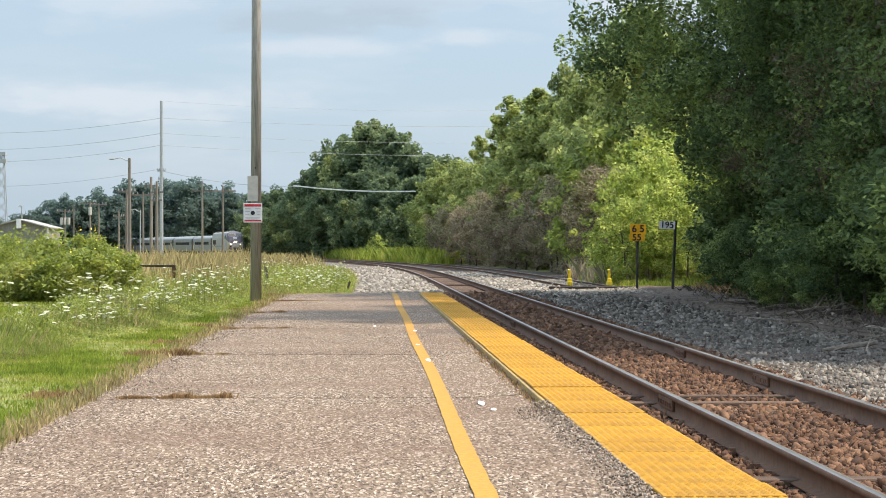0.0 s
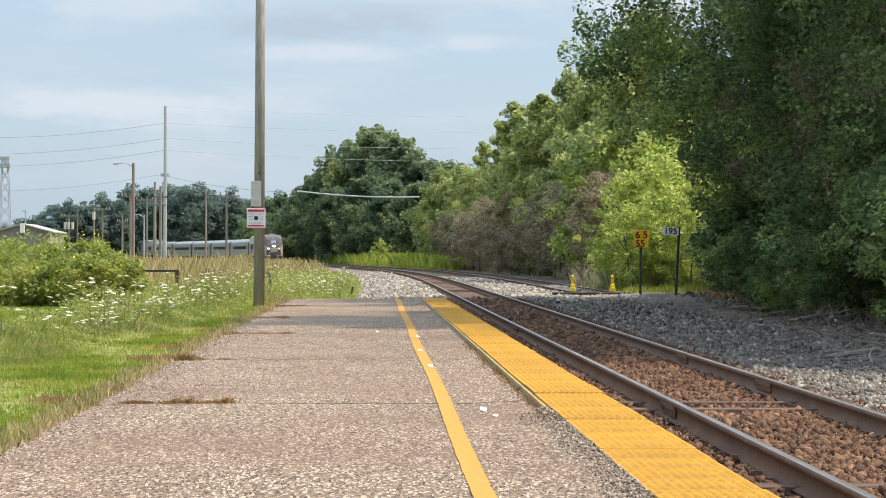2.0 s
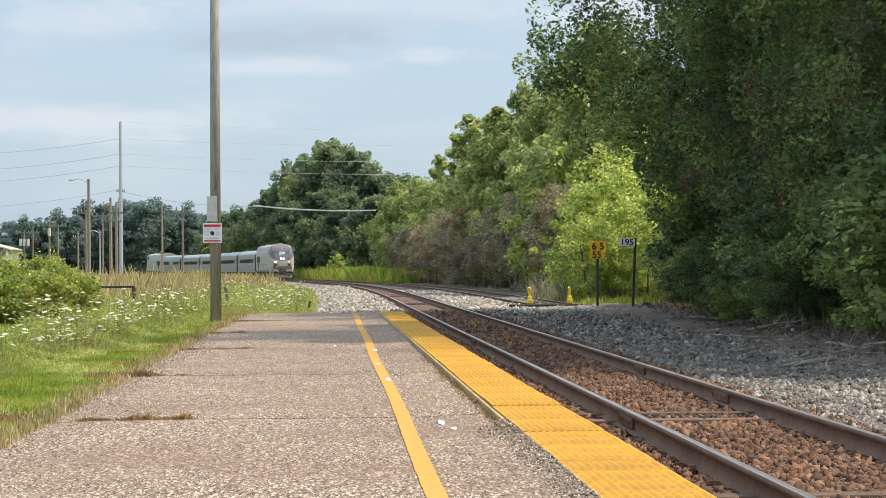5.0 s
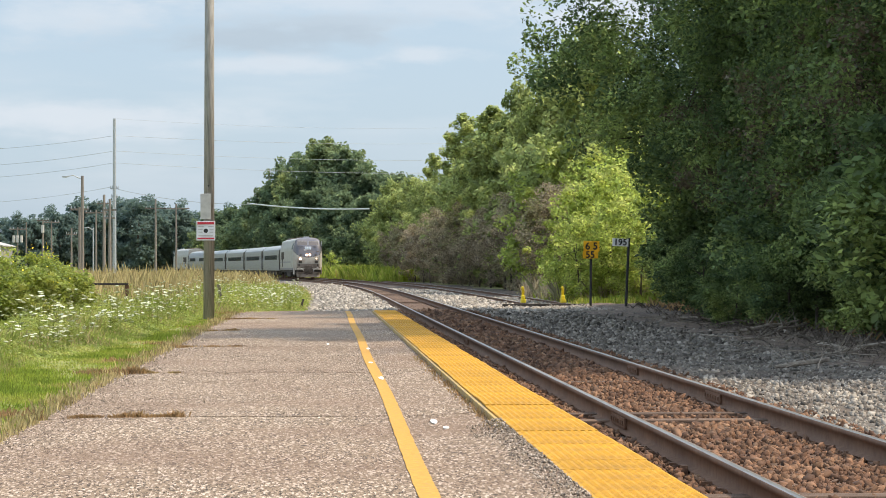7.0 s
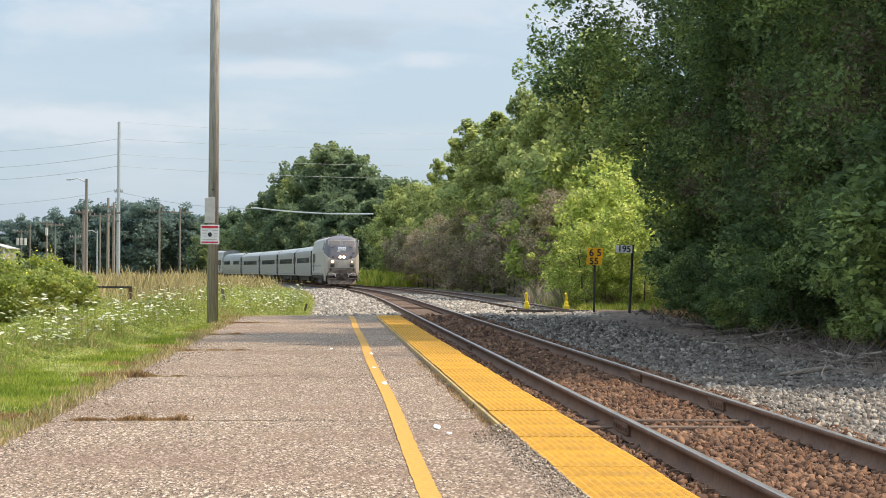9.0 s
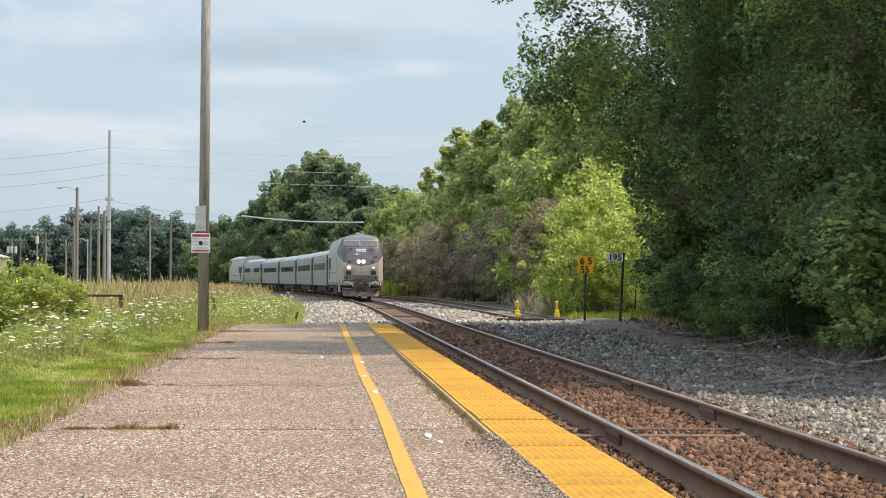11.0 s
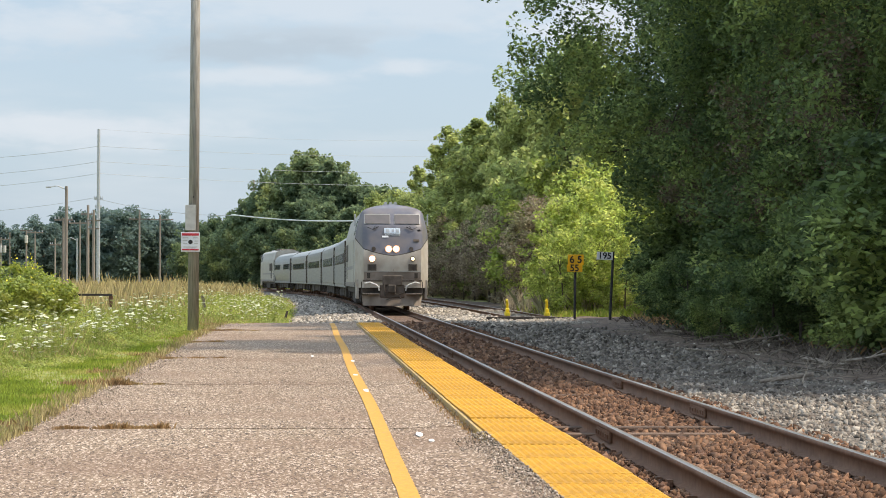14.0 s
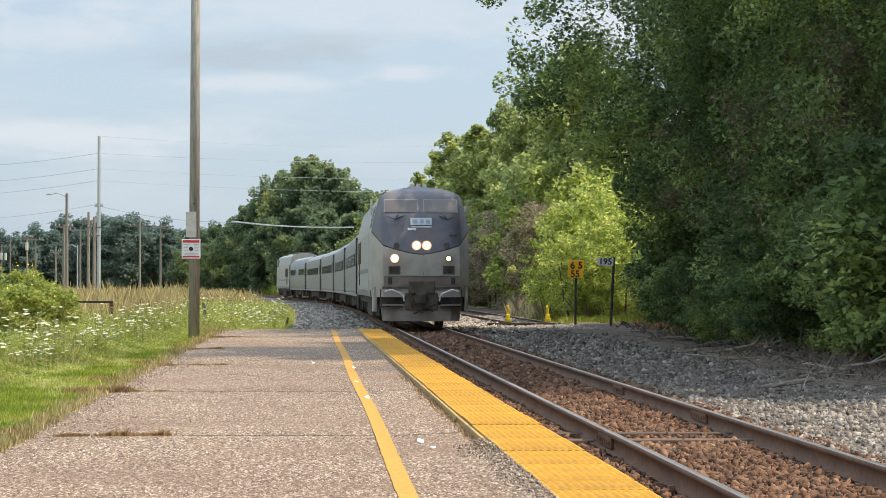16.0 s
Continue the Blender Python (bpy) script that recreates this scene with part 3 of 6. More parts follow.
def build_ballast_stones():
    def scatter(n, s0, s1, o0, o1, z, lo, hi, mat, name, label, zfun=None):
        u = rng.random(n)
        s = s0 * (s1 / s0) ** u
        o = o0 + (o1 - o0) * rng.random(n)
        p = track_arrays(s, o, 0 * s + z)
        if zfun is not None:
            p[:, 2] = zfun(o)
        sz = (lo + (hi - lo) * rng.random(n) ** 2) * np.clip(s / 30, 1, 3)
        p[:, 2] += 0.2 * sz * rng.random(n)
        ob = stones(name, p, sz, mat, None, label)
        ob["category"] = "ballast"
    bed = lambda o: np.interp(o, [-4.9, -2.5, -1.0, 1.0, 2.3, 3.2, 6.6, 8.6], [-0.42, -0.2, -0.205, -0.205, -0.215, -0.26, -0.17, -0.16])
    scatter(17000, 9, 75, -0.68, 0.68, -0.18, 0.014, 0.05, M_STONE_BROWN, "crib_stones", "rust-stained ballast stones between the rails")
    scatter(5000, 9, 75, 0.85, 1.6, -0.19, 0.016, 0.045, M_STONE_BROWN, "shoulder_stones", "brown ballast stones beside the far rail", bed)
    scatter(8000, 9, 75, -1.56, -0.84, -0.172, 0.014, 0.04, M_STONE_BROWN, "edge_stones", "brown ballast stones between platform and rail")
    scatter(14000, 12, 78, 1.5, 5.0, -0.19, 0.012, 0.042, M_STONE_DARK, "side_stones", "dark grey ballast stones beside the track", bed)
    scatter(1800, 14, 95, 4.6, 7.0, -0.17, 0.012, 0.04, M_STONE_DARK, "litter_stones", "stray dark stones in the leaf litter", bed)
    scatter(4200, 11, 31, 1.2, 4.8, -0.19, 0.014, 0.05, M_STONE_PALE, "pale_stones", "pale ballast stones scattered beside the track", bed)
    scatter(12000, 62, 190, -4.6, -0.9, -0.19, 0.02, 0.045, M_STONE_GREY, "bank_stones", "light grey ballast stones on the curve", bed)
    scatter(9000, 77, 112, 1.6, 6.6, -0.185, 0.016, 0.03, M_STONE_PALE, "spur_end_stones", "pale ballast stones round the spur's end", bed)
    scatter(5000, 78, 150, 1.2, 4.0, -0.19, 0.02, 0.045, M_STONE_GREY, "spur_stones", "pale ballast stones beside the spur", bed)


build_ballast_stones()

# ---- platform ----


def build_platform():
    global rng
    rng = np.random.default_rng(17)
    plat = empty("platform", label="long low asphalt station platform with worn exposed stone chips", category="platform", kind="structure")
    edges = [-6.0, 19.05, 26.9, 35.7, 44.7, 54.5, PLAT_END]
    n = len(edges) - 1
    for i in range(n):
        y0, y1 = edges[i] + 0.022, edges[i + 1] - 0.022
        bm = bmesh.new()
        m = max(2, int((y1 - y0) / 0.6))
        cols = [PLAT_X0, PLAT_X0 + 0.5, -1.0, 0.0, 0.8, 1.2, PLAT_X1 - 0.004]
        top = []
        for j in range(m + 1):
            y = y0 + (y1 - y0) * j / m
            row = []
            for c, x in enumerate(cols):
                z = PLAT_Z + 0.006 * noise.noise((x * 0.7, y * 0.5, 3)) - (0.02 if c == 0 else 0)
                if c == 0:
                    x += 0.10 * noise.noise((0, y * 0.8, 7)) + 0.05 * noise.noise((0, y * 3.1, 1))
                if c >= 5:
                    z += max((TACT_Z - 0.006 - PLAT_Z) * min(1, max(0, (17.2 - y) / 1.2)), 0.03) * (1.0 if c == 6 else 0.5)
                row.append(bm.verts.new((x, y, z)))
            top.append(row)
        for j in range(m):
            for c in range(len(cols) - 1):
                bm.faces.new((top[j][c], top[j][c + 1], top[j + 1][c + 1], top[j + 1][c]))
        rim = [r[0] for r in top] + top[-1][1:] + [r[-1] for r in top[::-1][1:]] + top[0][-2:0:-1]
        low = [bm.verts.new((v.co.x, v.co.y, -0.3)) for v in rim]
        for a in range(len(rim)):
            b = (a + 1) % len(rim)
            bm.faces.new((rim[a], rim[b], low[b], low[a]))
        part("slab", bm, M_ASPHALT, plat)
    n = 26000
    y = 9.5 * (40 / 9.5) ** rng.random(n)
    x = PLAT_X0 + 0.08 + (1.14 - PLAT_X0) * rng.random(n)
    keep = np.abs(x - 0.572 - 0.0022 * y) > 0.09
    p = np.stack([x, y, PLAT_Z + 0.001 + 0 * x], -1)[keep]
    ob = stones("stone_chips", p, (0.0025 + 0.004 * rng.random(len(p)) ** 2) * np.clip(p[:, 1] / 16, 1, 2), M_CHIP, plat, "pale stone chips standing out of the worn asphalt")
    # painted warning line with a slight wander
    bm = bmesh.new()
    prev = None
    for j in range(0, 700):
        y = -6 + j * 0.1
        if y > PLAT_END - 0.6:
            break
        c = 0.572 + 0.0022 * y + 0.012 * math.sin(y * 0.35)
        w = 0.057 + 0.0002 * y
        a, b = 0.006 * noise.noise((1, y * 2.1, 0)) + 0.004 * noise.noise((2, y * 7, 0)), 0.006 * noise.noise((5, y * 2.1, 0)) + 0.004 * noise.noise((6, y * 7, 0))
        row = [bm.verts.new((c - w + a, y, PLAT_Z + 0.0085)), bm.verts.new((c + w + b, y, PLAT_Z + 0.0085))]
        if prev:
            bm.faces.new((prev[0], prev[1], row[1], row[0]))
        prev = row
    thicken(bm, (0, 0, -0.005))
    part("painted_line", bm, M_LINE, plat, "faded yellow painted warning line")
    # concrete edge beam below the yellow panels
    boxed("edge_beam", (TACT_X0 + 0.0, TACT_X1 - 0.01, -6, 60.6, -0.35, TACT_Z - 0.022), M_CONCRETE, plat, "stained concrete platform edge", bevel=0.01)
    boxed("edge_ledge", (TACT_X0 - 0.03, TACT_X0 - 0.003, 16.9, 60.6, -0.2, TACT_Z - 0.012), M_EDGE, plat, "yellow-stained concrete edge beside the panels", bevel=0.006)
    n = 2200
    y = 9.8 * (17.4 / 9.8) ** rng.random(n)
    x = 1.36 - 0.26 * rng.random(n) ** 1.5
    stones("broken_edge_chips", np.stack([x, y, PLAT_Z + 0.03 + 0.06 * np.clip((x - 1.15) / 0.2, 0, 1)], -1), 0.004 + 0.008 * rng.random(n) ** 2, M_CHIP, plat, "broken pale asphalt edge")
    n = 900
    y = 16.8 * (31 / 16.8) ** rng.random(n)
    x = 1.312 + 0.016 * rng.standard_normal(n)
    ob = blades("ledge_weeds", x, y, PLAT_Z + 0.01 + 0 * x, 0.015 + 0.06 * rng.random(n) ** 3, M_BROWNGRASS, "dry weeds along the concrete ledge", 3, 0.003, 0.8, "")
    ob.parent = plat
    # tactile panels
    bm = bmesh.new()
    L, W = 0.584, TACT_X1 - TACT_X0 - 0.008
    box(bm, -W / 2, W / 2, -L / 2, L / 2, -0.02, 0.0, bevel=0.006)
    ribs = 11
    for r in range(ribs):
        x = -W / 2 + 0.04 + r * (W - 0.08) / (ribs - 1)
        for q in range(8):
            y = -L / 2 + 0.045 + q * (L - 0.09) / 7
            vs = [bm.verts.new((x + a, y + b, 0.0)) for a, b in ((-0.018, -0.018), (0.018, -0.018), (0.018, 0.018), (-0.018, 0.018))]
            ap = bm.verts.new((x, y, 0.013))
            for k in range(4):
                bm.faces.new((vs[k], vs[(k + 1) % 4], ap))
    first = part("tactile_panel", bm, M_TACTILE, plat)
    i, y = 0, 6.0
    while y < 60.4:
        ob = first if i == 0 else new("tactile_panel", first.data)
        ob.parent = plat
        dz = random.uniform(-0.006, 0.006)
        ob.matrix_basis = pose((TACT_X0 + TACT_X1) / 2 + random.uniform(-0.004, 0.004), y, TACT_Z + dz, 0, 0, random.uniform(-0.25, 0.25))
        y += 0.606
        i += 1
    for x, y, a, b in ((0.9, 18.2, 0.03, 0.24), (0.96, 17.5, 0.03, 0.1), (1.15, 12.1, 0.022, 0.55), (0.66, 25.3, 0.035, 0.35), (0.63, 29.4, 0.03, 0.2), (0.7, 34.4, 0.03, 0.35), (0.1, 36.5, 0.025, 0.4)):
        bm = bmesh.new()
        ring = [bm.verts.new((x + a * math.cos(k) * random.uniform(0.6, 1.2), y + b * math.sin(k) * random.uniform(0.6, 1.2), PLAT_Z + 0.012)) for k in (0.63 * i for i in range(10))]
        bm.faces.new(ring)
        thicken(bm, (0, 0, -0.006))
        part("paint_spot", bm, M_WHITE, plat, "white paint splash")


build_platform()

# ---- train ----


def loco_mesh(loco):
    Ln = 20.6
    wz = lambda z: float(np.interp(z, [0.95, 1.2, 3.0, 3.3, 4.0, 4.1, 4.2, 4.28, 4.34, 4.38], [1.47, 1.5, 1.5, 1.46, 1.28, 1.2, 1.02, 0.78, 0.5, 0.02]))
    fy = lambda z: float(np.interp(z, [0.9, 2.0, 2.3, 3.3, 3.55, 4.0, 4.2, 4.38], [0.04, 0.0, 0.04, 0.34, 0.46, 0.80, 1.05, 1.5]))
    front = lambda x, z: fy(z) + 0.05 * x * x + 0.8 * max(0.0, (abs(x) - 1.16) / 0.34) ** 1.1
    cols = [-2, -1.75, -1.5, -1.25, -1, -0.75, -0.5, -0.25, 0, 0.25, 0.5, 0.75, 1, 1.25, 1.5, 1.75, 2]

    def across(c, z):
        """Columns up to 1 lie on the flat face, those from 1 to 2 on the raked corner."""
        flat = min(1.17, wz(z) * 0.985)
        k = abs(c)
        return math.copysign(flat * k if k <= 1 else flat + (wz(z) - flat) * (k - 1), c)

    def vline(c):
        k = abs(c)
        return 2.275 + 0.28 * k ** 1.5 if k <= 1 else 2.555 + 0.45 * (k - 1)

    def strip(name, rows, mat, label, cols=cols):
        bm = bmesh.new()
        grid = [[bm.verts.new((across(c, z(c)), -Ln / 2 + front(across(c, z(c)), z(c)), z(c))) for c in cols] for z in rows]
        for a, b in zip(grid, grid[1:]):
            for i in range(len(cols) - 1):
                bm.faces.new((a[i], a[i + 1], b[i + 1], b[i]))
        return part(name, bm, mat, loco, label, smooth=True)

    lerp = lambda a, t: (lambda c: a + (vline(c) - a) * t)
    for name, cs in (("nose_lower", cols[4:-4]), ("nose_corner", cols[:5]), ("nose_corner", cols[-5:])):
        strip(name, [lerp(0.95, t) for t in (0, 0.2, 0.4, 0.6, 0.8, 0.975)], M_NOSE, "dusty silver lower nose", cs)
    strip("nose_stripe", [lerp(0.95, 0.975), lerp(0.95, 1.0)], M_UNDER, "thin dark dividing stripe")
    ZB = 3.45
    mid = lambda t: (lambda c: vline(c) + (ZB - vline(c)) * t)
    top = lambda t: (lambda c: ZB + (4.38 - ZB) * t)
    strip("nose_upper", [mid(t) for t in (0, 0.2, 0.4, 0.6, 0.8, 1.0)], M_BLUE, "dusty slate blue nose panel")
    strip("brow", [top(t) for t in (0, 0.15, 0.3, 0.45, 0.6, 0.7, 0.76, 0.81, 0.86, 0.9, 0.94, 0.975, 1.0)], M_BLUE, "slate blue brow round the windscreen")
    # sides and roof
    zs = [0.95, 1.2, 2.0, 2.6, 3.0, 3.3, 3.65, 4.0, 4.1, 4.2, 4.28, 4.34, 4.38]
    ring = [(-1, z) for z in zs] + [(1, z) for z in zs[::-1]]
    bm = bmesh.new()
    stations = []
    for y in (None, 2.2, 6.0, 12.0, Ln):
        stations.append([bm.verts.new((u * wz(z), -Ln / 2 + (front(wz(z), z) if y is None else y), z)) for u, z in ring])
    for a, b in zip(stations, stations[1:]):
        for i in range(len(ring) - 1):
            bm.faces.new((a[i], a[i + 1], b[i + 1], b[i]))
    bm.faces.new(stations[-1])
    part("body", bm, M_SILVER, loco, "silver painted side walls and roof")

    def on_nose(x, z, out=0.02):
        return Vector((x, -Ln / 2 + front(x, z) - out, z))

    def plate(name, x0, x1, z0, z1, mat, out, label="", parent=loco, n=4):
        bm = bmesh.new()
        lo = [bm.verts.new(on_nose(x0 + (x1 - x0) * i / n, z0, out)) for i in range(n + 1)]
        hi = [bm.verts.new(on_nose(x0 + (x1 - x0) * i / n, z1, out)) for i in range(n + 1)]
        for i in range(n):
            bm.faces.new((lo[i], lo[i + 1], hi[i + 1], hi[i]))
        ext = bmesh.ops.extrude_face_region(bm, geom=list(bm.faces))
        bmesh.ops.translate(bm, vec=(0, 0.05, 0), verts=[v for v in ext["geom"] if isinstance(v, bmesh.types.BMVert)])
        return part(name, bm, mat, parent, label)

    for sgn in (-1, 1):
        a, b = sorted((sgn * 0.10, sgn * 1.11))
        surround = plate("windscreen_frame", a - 0.022, b + 0.022, 3.548, 3.962, M_SILVER, 0.010, "thin silver windscreen frame")
        plate("windscreen", a, b, 3.57, 3.94, M_SHIELD, 0.026, "brownish reflecting windscreen pane", surround)
        wiper = bmesh.new()
        rod(wiper, on_nose(sgn * 0.55, 3.44, 0.05), on_nose(sgn * 0.80, 3.33, 0.06), 0.018, n=6)
        rod(wiper, on_nose(sgn * 0.80, 3.33, 0.06), on_nose(sgn * 0.70, 3.46, 0.06), 0.014, n=6)
        rod(wiper, on_nose(sgn * 0.80, 3.33, 0.06), on_nose(sgn * 1.02, 3.42, 0.06), 0.012, n=6)
        part("wiper", wiper, M_BLACK, loco)
        m = bmesh.new()
        rod(m, on_nose(sgn * 0.765, 2.53, -0.01), on_nose(sgn * 0.765, 2.53, 0.05), 0.088, n=14)
        part("marker_light", m, M_PILOT, loco, "unlit dark red marker light")
        # The wide bezel disc glows in place of the headlight's halo.
        ring_ = bmesh.new()
        rod(ring_, on_nose(sgn * 0.155, 2.53, -0.02), on_nose(sgn * 0.155, 2.53, 0.05), 0.150, n=18)
        housing = part("headlight", ring_, M_HALO, loco, "round headlight bezel glowing as the lamp's warm halo")
        g = bmesh.new()
        rod(g, on_nose(sgn * 0.155, 2.53, 0.0), on_nose(sgn * 0.155, 2.53, 0.062), 0.104, n=18)
        part("headlight_lens", g, M_LAMP, housing, "lit white headlight")
        d = bmesh.new()
        rod(d, on_nose(sgn * 0.825, 2.13, -0.02), on_nose(sgn * 0.825, 2.13, 0.05), 0.135 if sgn < 0 else 0.105, n=16)
        ditch = part("ditch_light", d, M_HALO if sgn < 0 else M_PILOT, loco)
        g = bmesh.new()
        rod(g, on_nose(sgn * 0.825, 2.13, 0.0), on_nose(sgn * 0.825, 2.13, 0.06), 0.105 if sgn < 0 else 0.07, n=16)
        part("ditch_light_lens", g, M_LAMP if sgn < 0 else M_LAMP_DIM, ditch, "lit auxiliary light")
        a, b = sorted((sgn * 0.65, sgn * 1.01))
        # No hollow here: the recess shade is the plates' dark colour.
        box_ = plate("step_recess", a, b, 1.635, 1.91, M_PILOT, 0.02, "raised dark plate coloured as a shaded step recess")
        plate("step_shade_core", a + 0.04, b - 0.04, 1.675, 1.87, M_UNDER, 0.026, "", box_)
        plate("jumper_box", *sorted((sgn * 0.90, sgn * 1.03)), 1.34, 1.55, M_UNDER, 0.03, "small dark cable socket")
        rail = bmesh.new()
        p = [on_nose(sgn * 1.13, 1.13, 0.13), on_nose(sgn * 0.92, 1.18, 0.17), on_nose(sgn * 0.64, 1.07, 0.17), on_nose(sgn * 0.56, 0.985, 0.15), on_nose(sgn * 0.54, 0.83, 0.12)]
        for q0, q1 in zip(p, p[1:]):
            rod(rail, q0, q1, 0.026, n=6)
        part("grab_rail", rail, M_WHITE, loco, "pale bent grab rail")
        mir = bmesh.new()
        box(mir, sgn * 1.50 - 0.03, sgn * 1.50 + 0.03, -Ln / 2 + 1.5, -Ln / 2 + 1.62, 3.5, 3.98, bevel=0.02)
        rod(mir, (sgn * 1.36, -Ln / 2 + 1.56, 3.7), (sgn * 1.48, -Ln / 2 + 1.56, 3.7), 0.02, n=6)
        part("side_mirror", mir, M_STEEL, loco)
        # cab side glass and body details
        for y0, y1 in ((1.75, 2.5), (2.75, 3.5)):
            bmw = bmesh.new()
            vs = [(sgn * (wz(z) + 0.02), y, z) for y, z in ((y0, 3.12), (y1, 3.12), (y1, 3.78), (y0, 3.78))]
            f1 = [bmw.verts.new((vx, vy - Ln / 2, vz)) for vx, vy, vz in vs]
            f2 = [bmw.verts.new((vx - sgn * 0.06, vy - Ln / 2, vz)) for vx, vy, vz in vs]
            bmw.faces.new(f1)
            bmw.faces.new(f2[::-1])
            for k in range(4):
                bmw.faces.new((f1[k], f1[(k + 1) % 4], f2[(k + 1) % 4], f2[k]))
            part("cab_window", bmw, M_GLASS, loco)
        boxed("cab_door", (sgn * 1.49 - 0.025, sgn * 1.49 + 0.025, -Ln / 2 + 3.8, -Ln / 2 + 4.5, 1.1, 2.95), M_SILVER, loco, bevel=0.01)
        boxed("air_intake", (sgn * 1.49 - 0.03, sgn * 1.49 + 0.03, Ln / 2 - 6.0, Ln / 2 - 2.0, 2.1, 2.9), M_UNDER, loco, "dark louvred intake", bevel=0.01)
        boxed("side_vent", (sgn * 1.49 - 0.03, sgn * 1.49 + 0.03, -Ln / 2 + 16.5, -Ln / 2 + 17.5, 1.3, 2.6), M_UNDER, loco, "tall dark grille")
        boxed("side_stripe", (sgn * 1.495 - 0.014, sgn * 1.495 + 0.014, -Ln / 2 + 4.6, Ln / 2 - 0.1, 1.72, 1.86), M_BLUE, loco)
        boxed("skirt", (sgn * 1.40 - 0.06, sgn * 1.40 + 0.06, -Ln / 2 + 0.62, -Ln / 2 + 1.9, 0.5, 1.28), M_NOSE, loco, "dusty silver side step panel", bevel=0.02)
        boxed("sill_band", (sgn * 1.50 - 0.014, sgn * 1.50 + 0.014, -Ln / 2 + 2.0, Ln / 2 - 0.1, 0.97, 1.16), M_BLUE, loco, "dark blue sill band")
    plate("number_board", -0.33, 0.32, 3.16, 3.38, M_SIGN_BLUE, 0.05, "pale blue-white number board with grey marks")
    for i, (a, b) in enumerate(((-0.27, -0.12), (-0.03, 0.07), (0.14, 0.27))):
        plate("number_mark", a, b, 3.21, 3.33, M_CABLE, 0.058, "", loco, 1)
    plate("nose_badge", -0.42, -0.16, 3.0, 3.07, M_SIGN_WHITE, 0.02, "small white flash")
    plate("nose_badge", -0.30, 0.31, 3.085, 3.12, M_SIGN_WHITE, 0.02)
    plate("nose_catch", 0.86, 1.10, 2.84, 2.93, M_PILOT, 0.03, "small dark catch on the nose")
    plate("panel_seam", 0.045, 0.058, 1.64, 2.27, M_PILOT, 0.004, "", loco, 1)
    plate("lower_apron", -1.15, 1.15, 1.28, 1.60, M_PLOUGH, 0.012, "grimy lower apron panel", loco, 6)
    plate("apron_ledge", -1.17, 1.17, 1.605, 1.64, M_SILVER, 0.035, "thin pale horizontal ledge", loco, 8)
    plate("end_sill", -1.2, 1.2, 1.20, 1.275, M_PILOT, 0.06, "grimy horizontal sill", loco, 8)
    # pilot and coupler
    bm = bmesh.new()
    pts = [(-1.34, 0.50), (-1.0, 0.16), (-0.5, 0.06), (0.5, 0.06), (1.0, 0.16), (1.34, 0.50)]
    for (x0, y0), (x1, y1) in zip(pts, pts[1:]):
        v = [bm.verts.new((x0 * 0.88, -Ln / 2 + y0 - 0.12, 0.22)), bm.verts.new((x1 * 0.88, -Ln / 2 + y1 - 0.12, 0.22)), bm.verts.new((x1 * 0.93, -Ln / 2 + y1 + 0.05, 0.72)), bm.verts.new((x0 * 0.93, -Ln / 2 + y0 + 0.05, 0.72))]
        bm.faces.new(v)
    bmesh.ops.remove_doubles(bm, verts=list(bm.verts), dist=0.005)
    thicken(bm, (0, 0.05, 0))
    part("pilot", bm, M_PLOUGH, loco, "dusty brown-grey pilot plough")
    for x in (-0.88, 0.88):
        boxed("end_recess", (x - 0.38, x + 0.38, -Ln / 2 + 0.24, -Ln / 2 + 0.7, 0.66, 1.2), M_UNDER, loco, "dark end platform recess", bevel=0.02)
        boxed("step_plate", (x - 0.32, x + 0.32, -Ln / 2 - 0.06, -Ln / 2 + 0.4, 0.68, 0.73), M_PLOUGH, loco, "worn steel step", bevel=0.01)
    bm = bmesh.new()
    box(bm, -0.40, 0.40, -Ln / 2 - 0.04, -Ln / 2 + 0.5, 1.05, 1.45, bevel=0.03)
    box(bm, -0.50, 0.50, -Ln / 2 + 0.02, -Ln / 2 + 0.6, 0.55, 1.08, bevel=0.03)
    part("coupler_pocket", bm, M_PILOT, loco)
    bm = bmesh.new()
    box(bm, -0.14, 0.14, -Ln / 2 - 0.32, -Ln / 2 + 0.3, 0.78, 1.04, bevel=0.04)
    box(bm, -0.2, 0.12, -Ln / 2 - 0.42, -Ln / 2 - 0.2, 0.74, 1.08, bevel=0.05)
    rod(bm, (0.05, -Ln / 2 - 0.15, 0.76), (0.34, -Ln / 2 - 0.12, 0.52), 0.03, n=6)
    rod(bm, (-0.25, -Ln / 2 - 0.14, 0.46), (0.42, -Ln / 2 - 0.14, 0.74), 0.028, n=6)
    rod(bm, (-0.34, -Ln / 2 - 0.1, 1.1), (-0.30, -Ln / 2 - 0.16, 0.62), 0.03, n=6)
    part("coupler", bm, M_UNDER, loco, "steel knuckle coupler and hoses")
    # roof gear
    boxed("radiator_hump", (-0.8, 0.8, Ln / 2 - 6.0, Ln / 2 - 1.2, 4.1, 4.43), M_PILOT, loco, "raised radiator housing", bevel=0.08)
    boxed("exhaust_stack", (-0.4, 0.4, Ln / 2 - 10, Ln / 2 - 8.8, 4.3, 4.5), M_UNDER, loco, bevel=0.04)
    bm = bmesh.new()
    for k in range(3):
        rod(bm, (-0.2 + 0.2 * k, -Ln / 2 + 3.0, 4.46), (-0.2 + 0.2 * k, -Ln / 2 + 2.5, 4.46), 0.03, 0.07, n=8)
    box(bm, -0.3, 0.3, -Ln / 2 + 2.7, -Ln / 2 + 2.8, 4.33, 4.44)
    part("horn", bm, M_STEEL, loco)
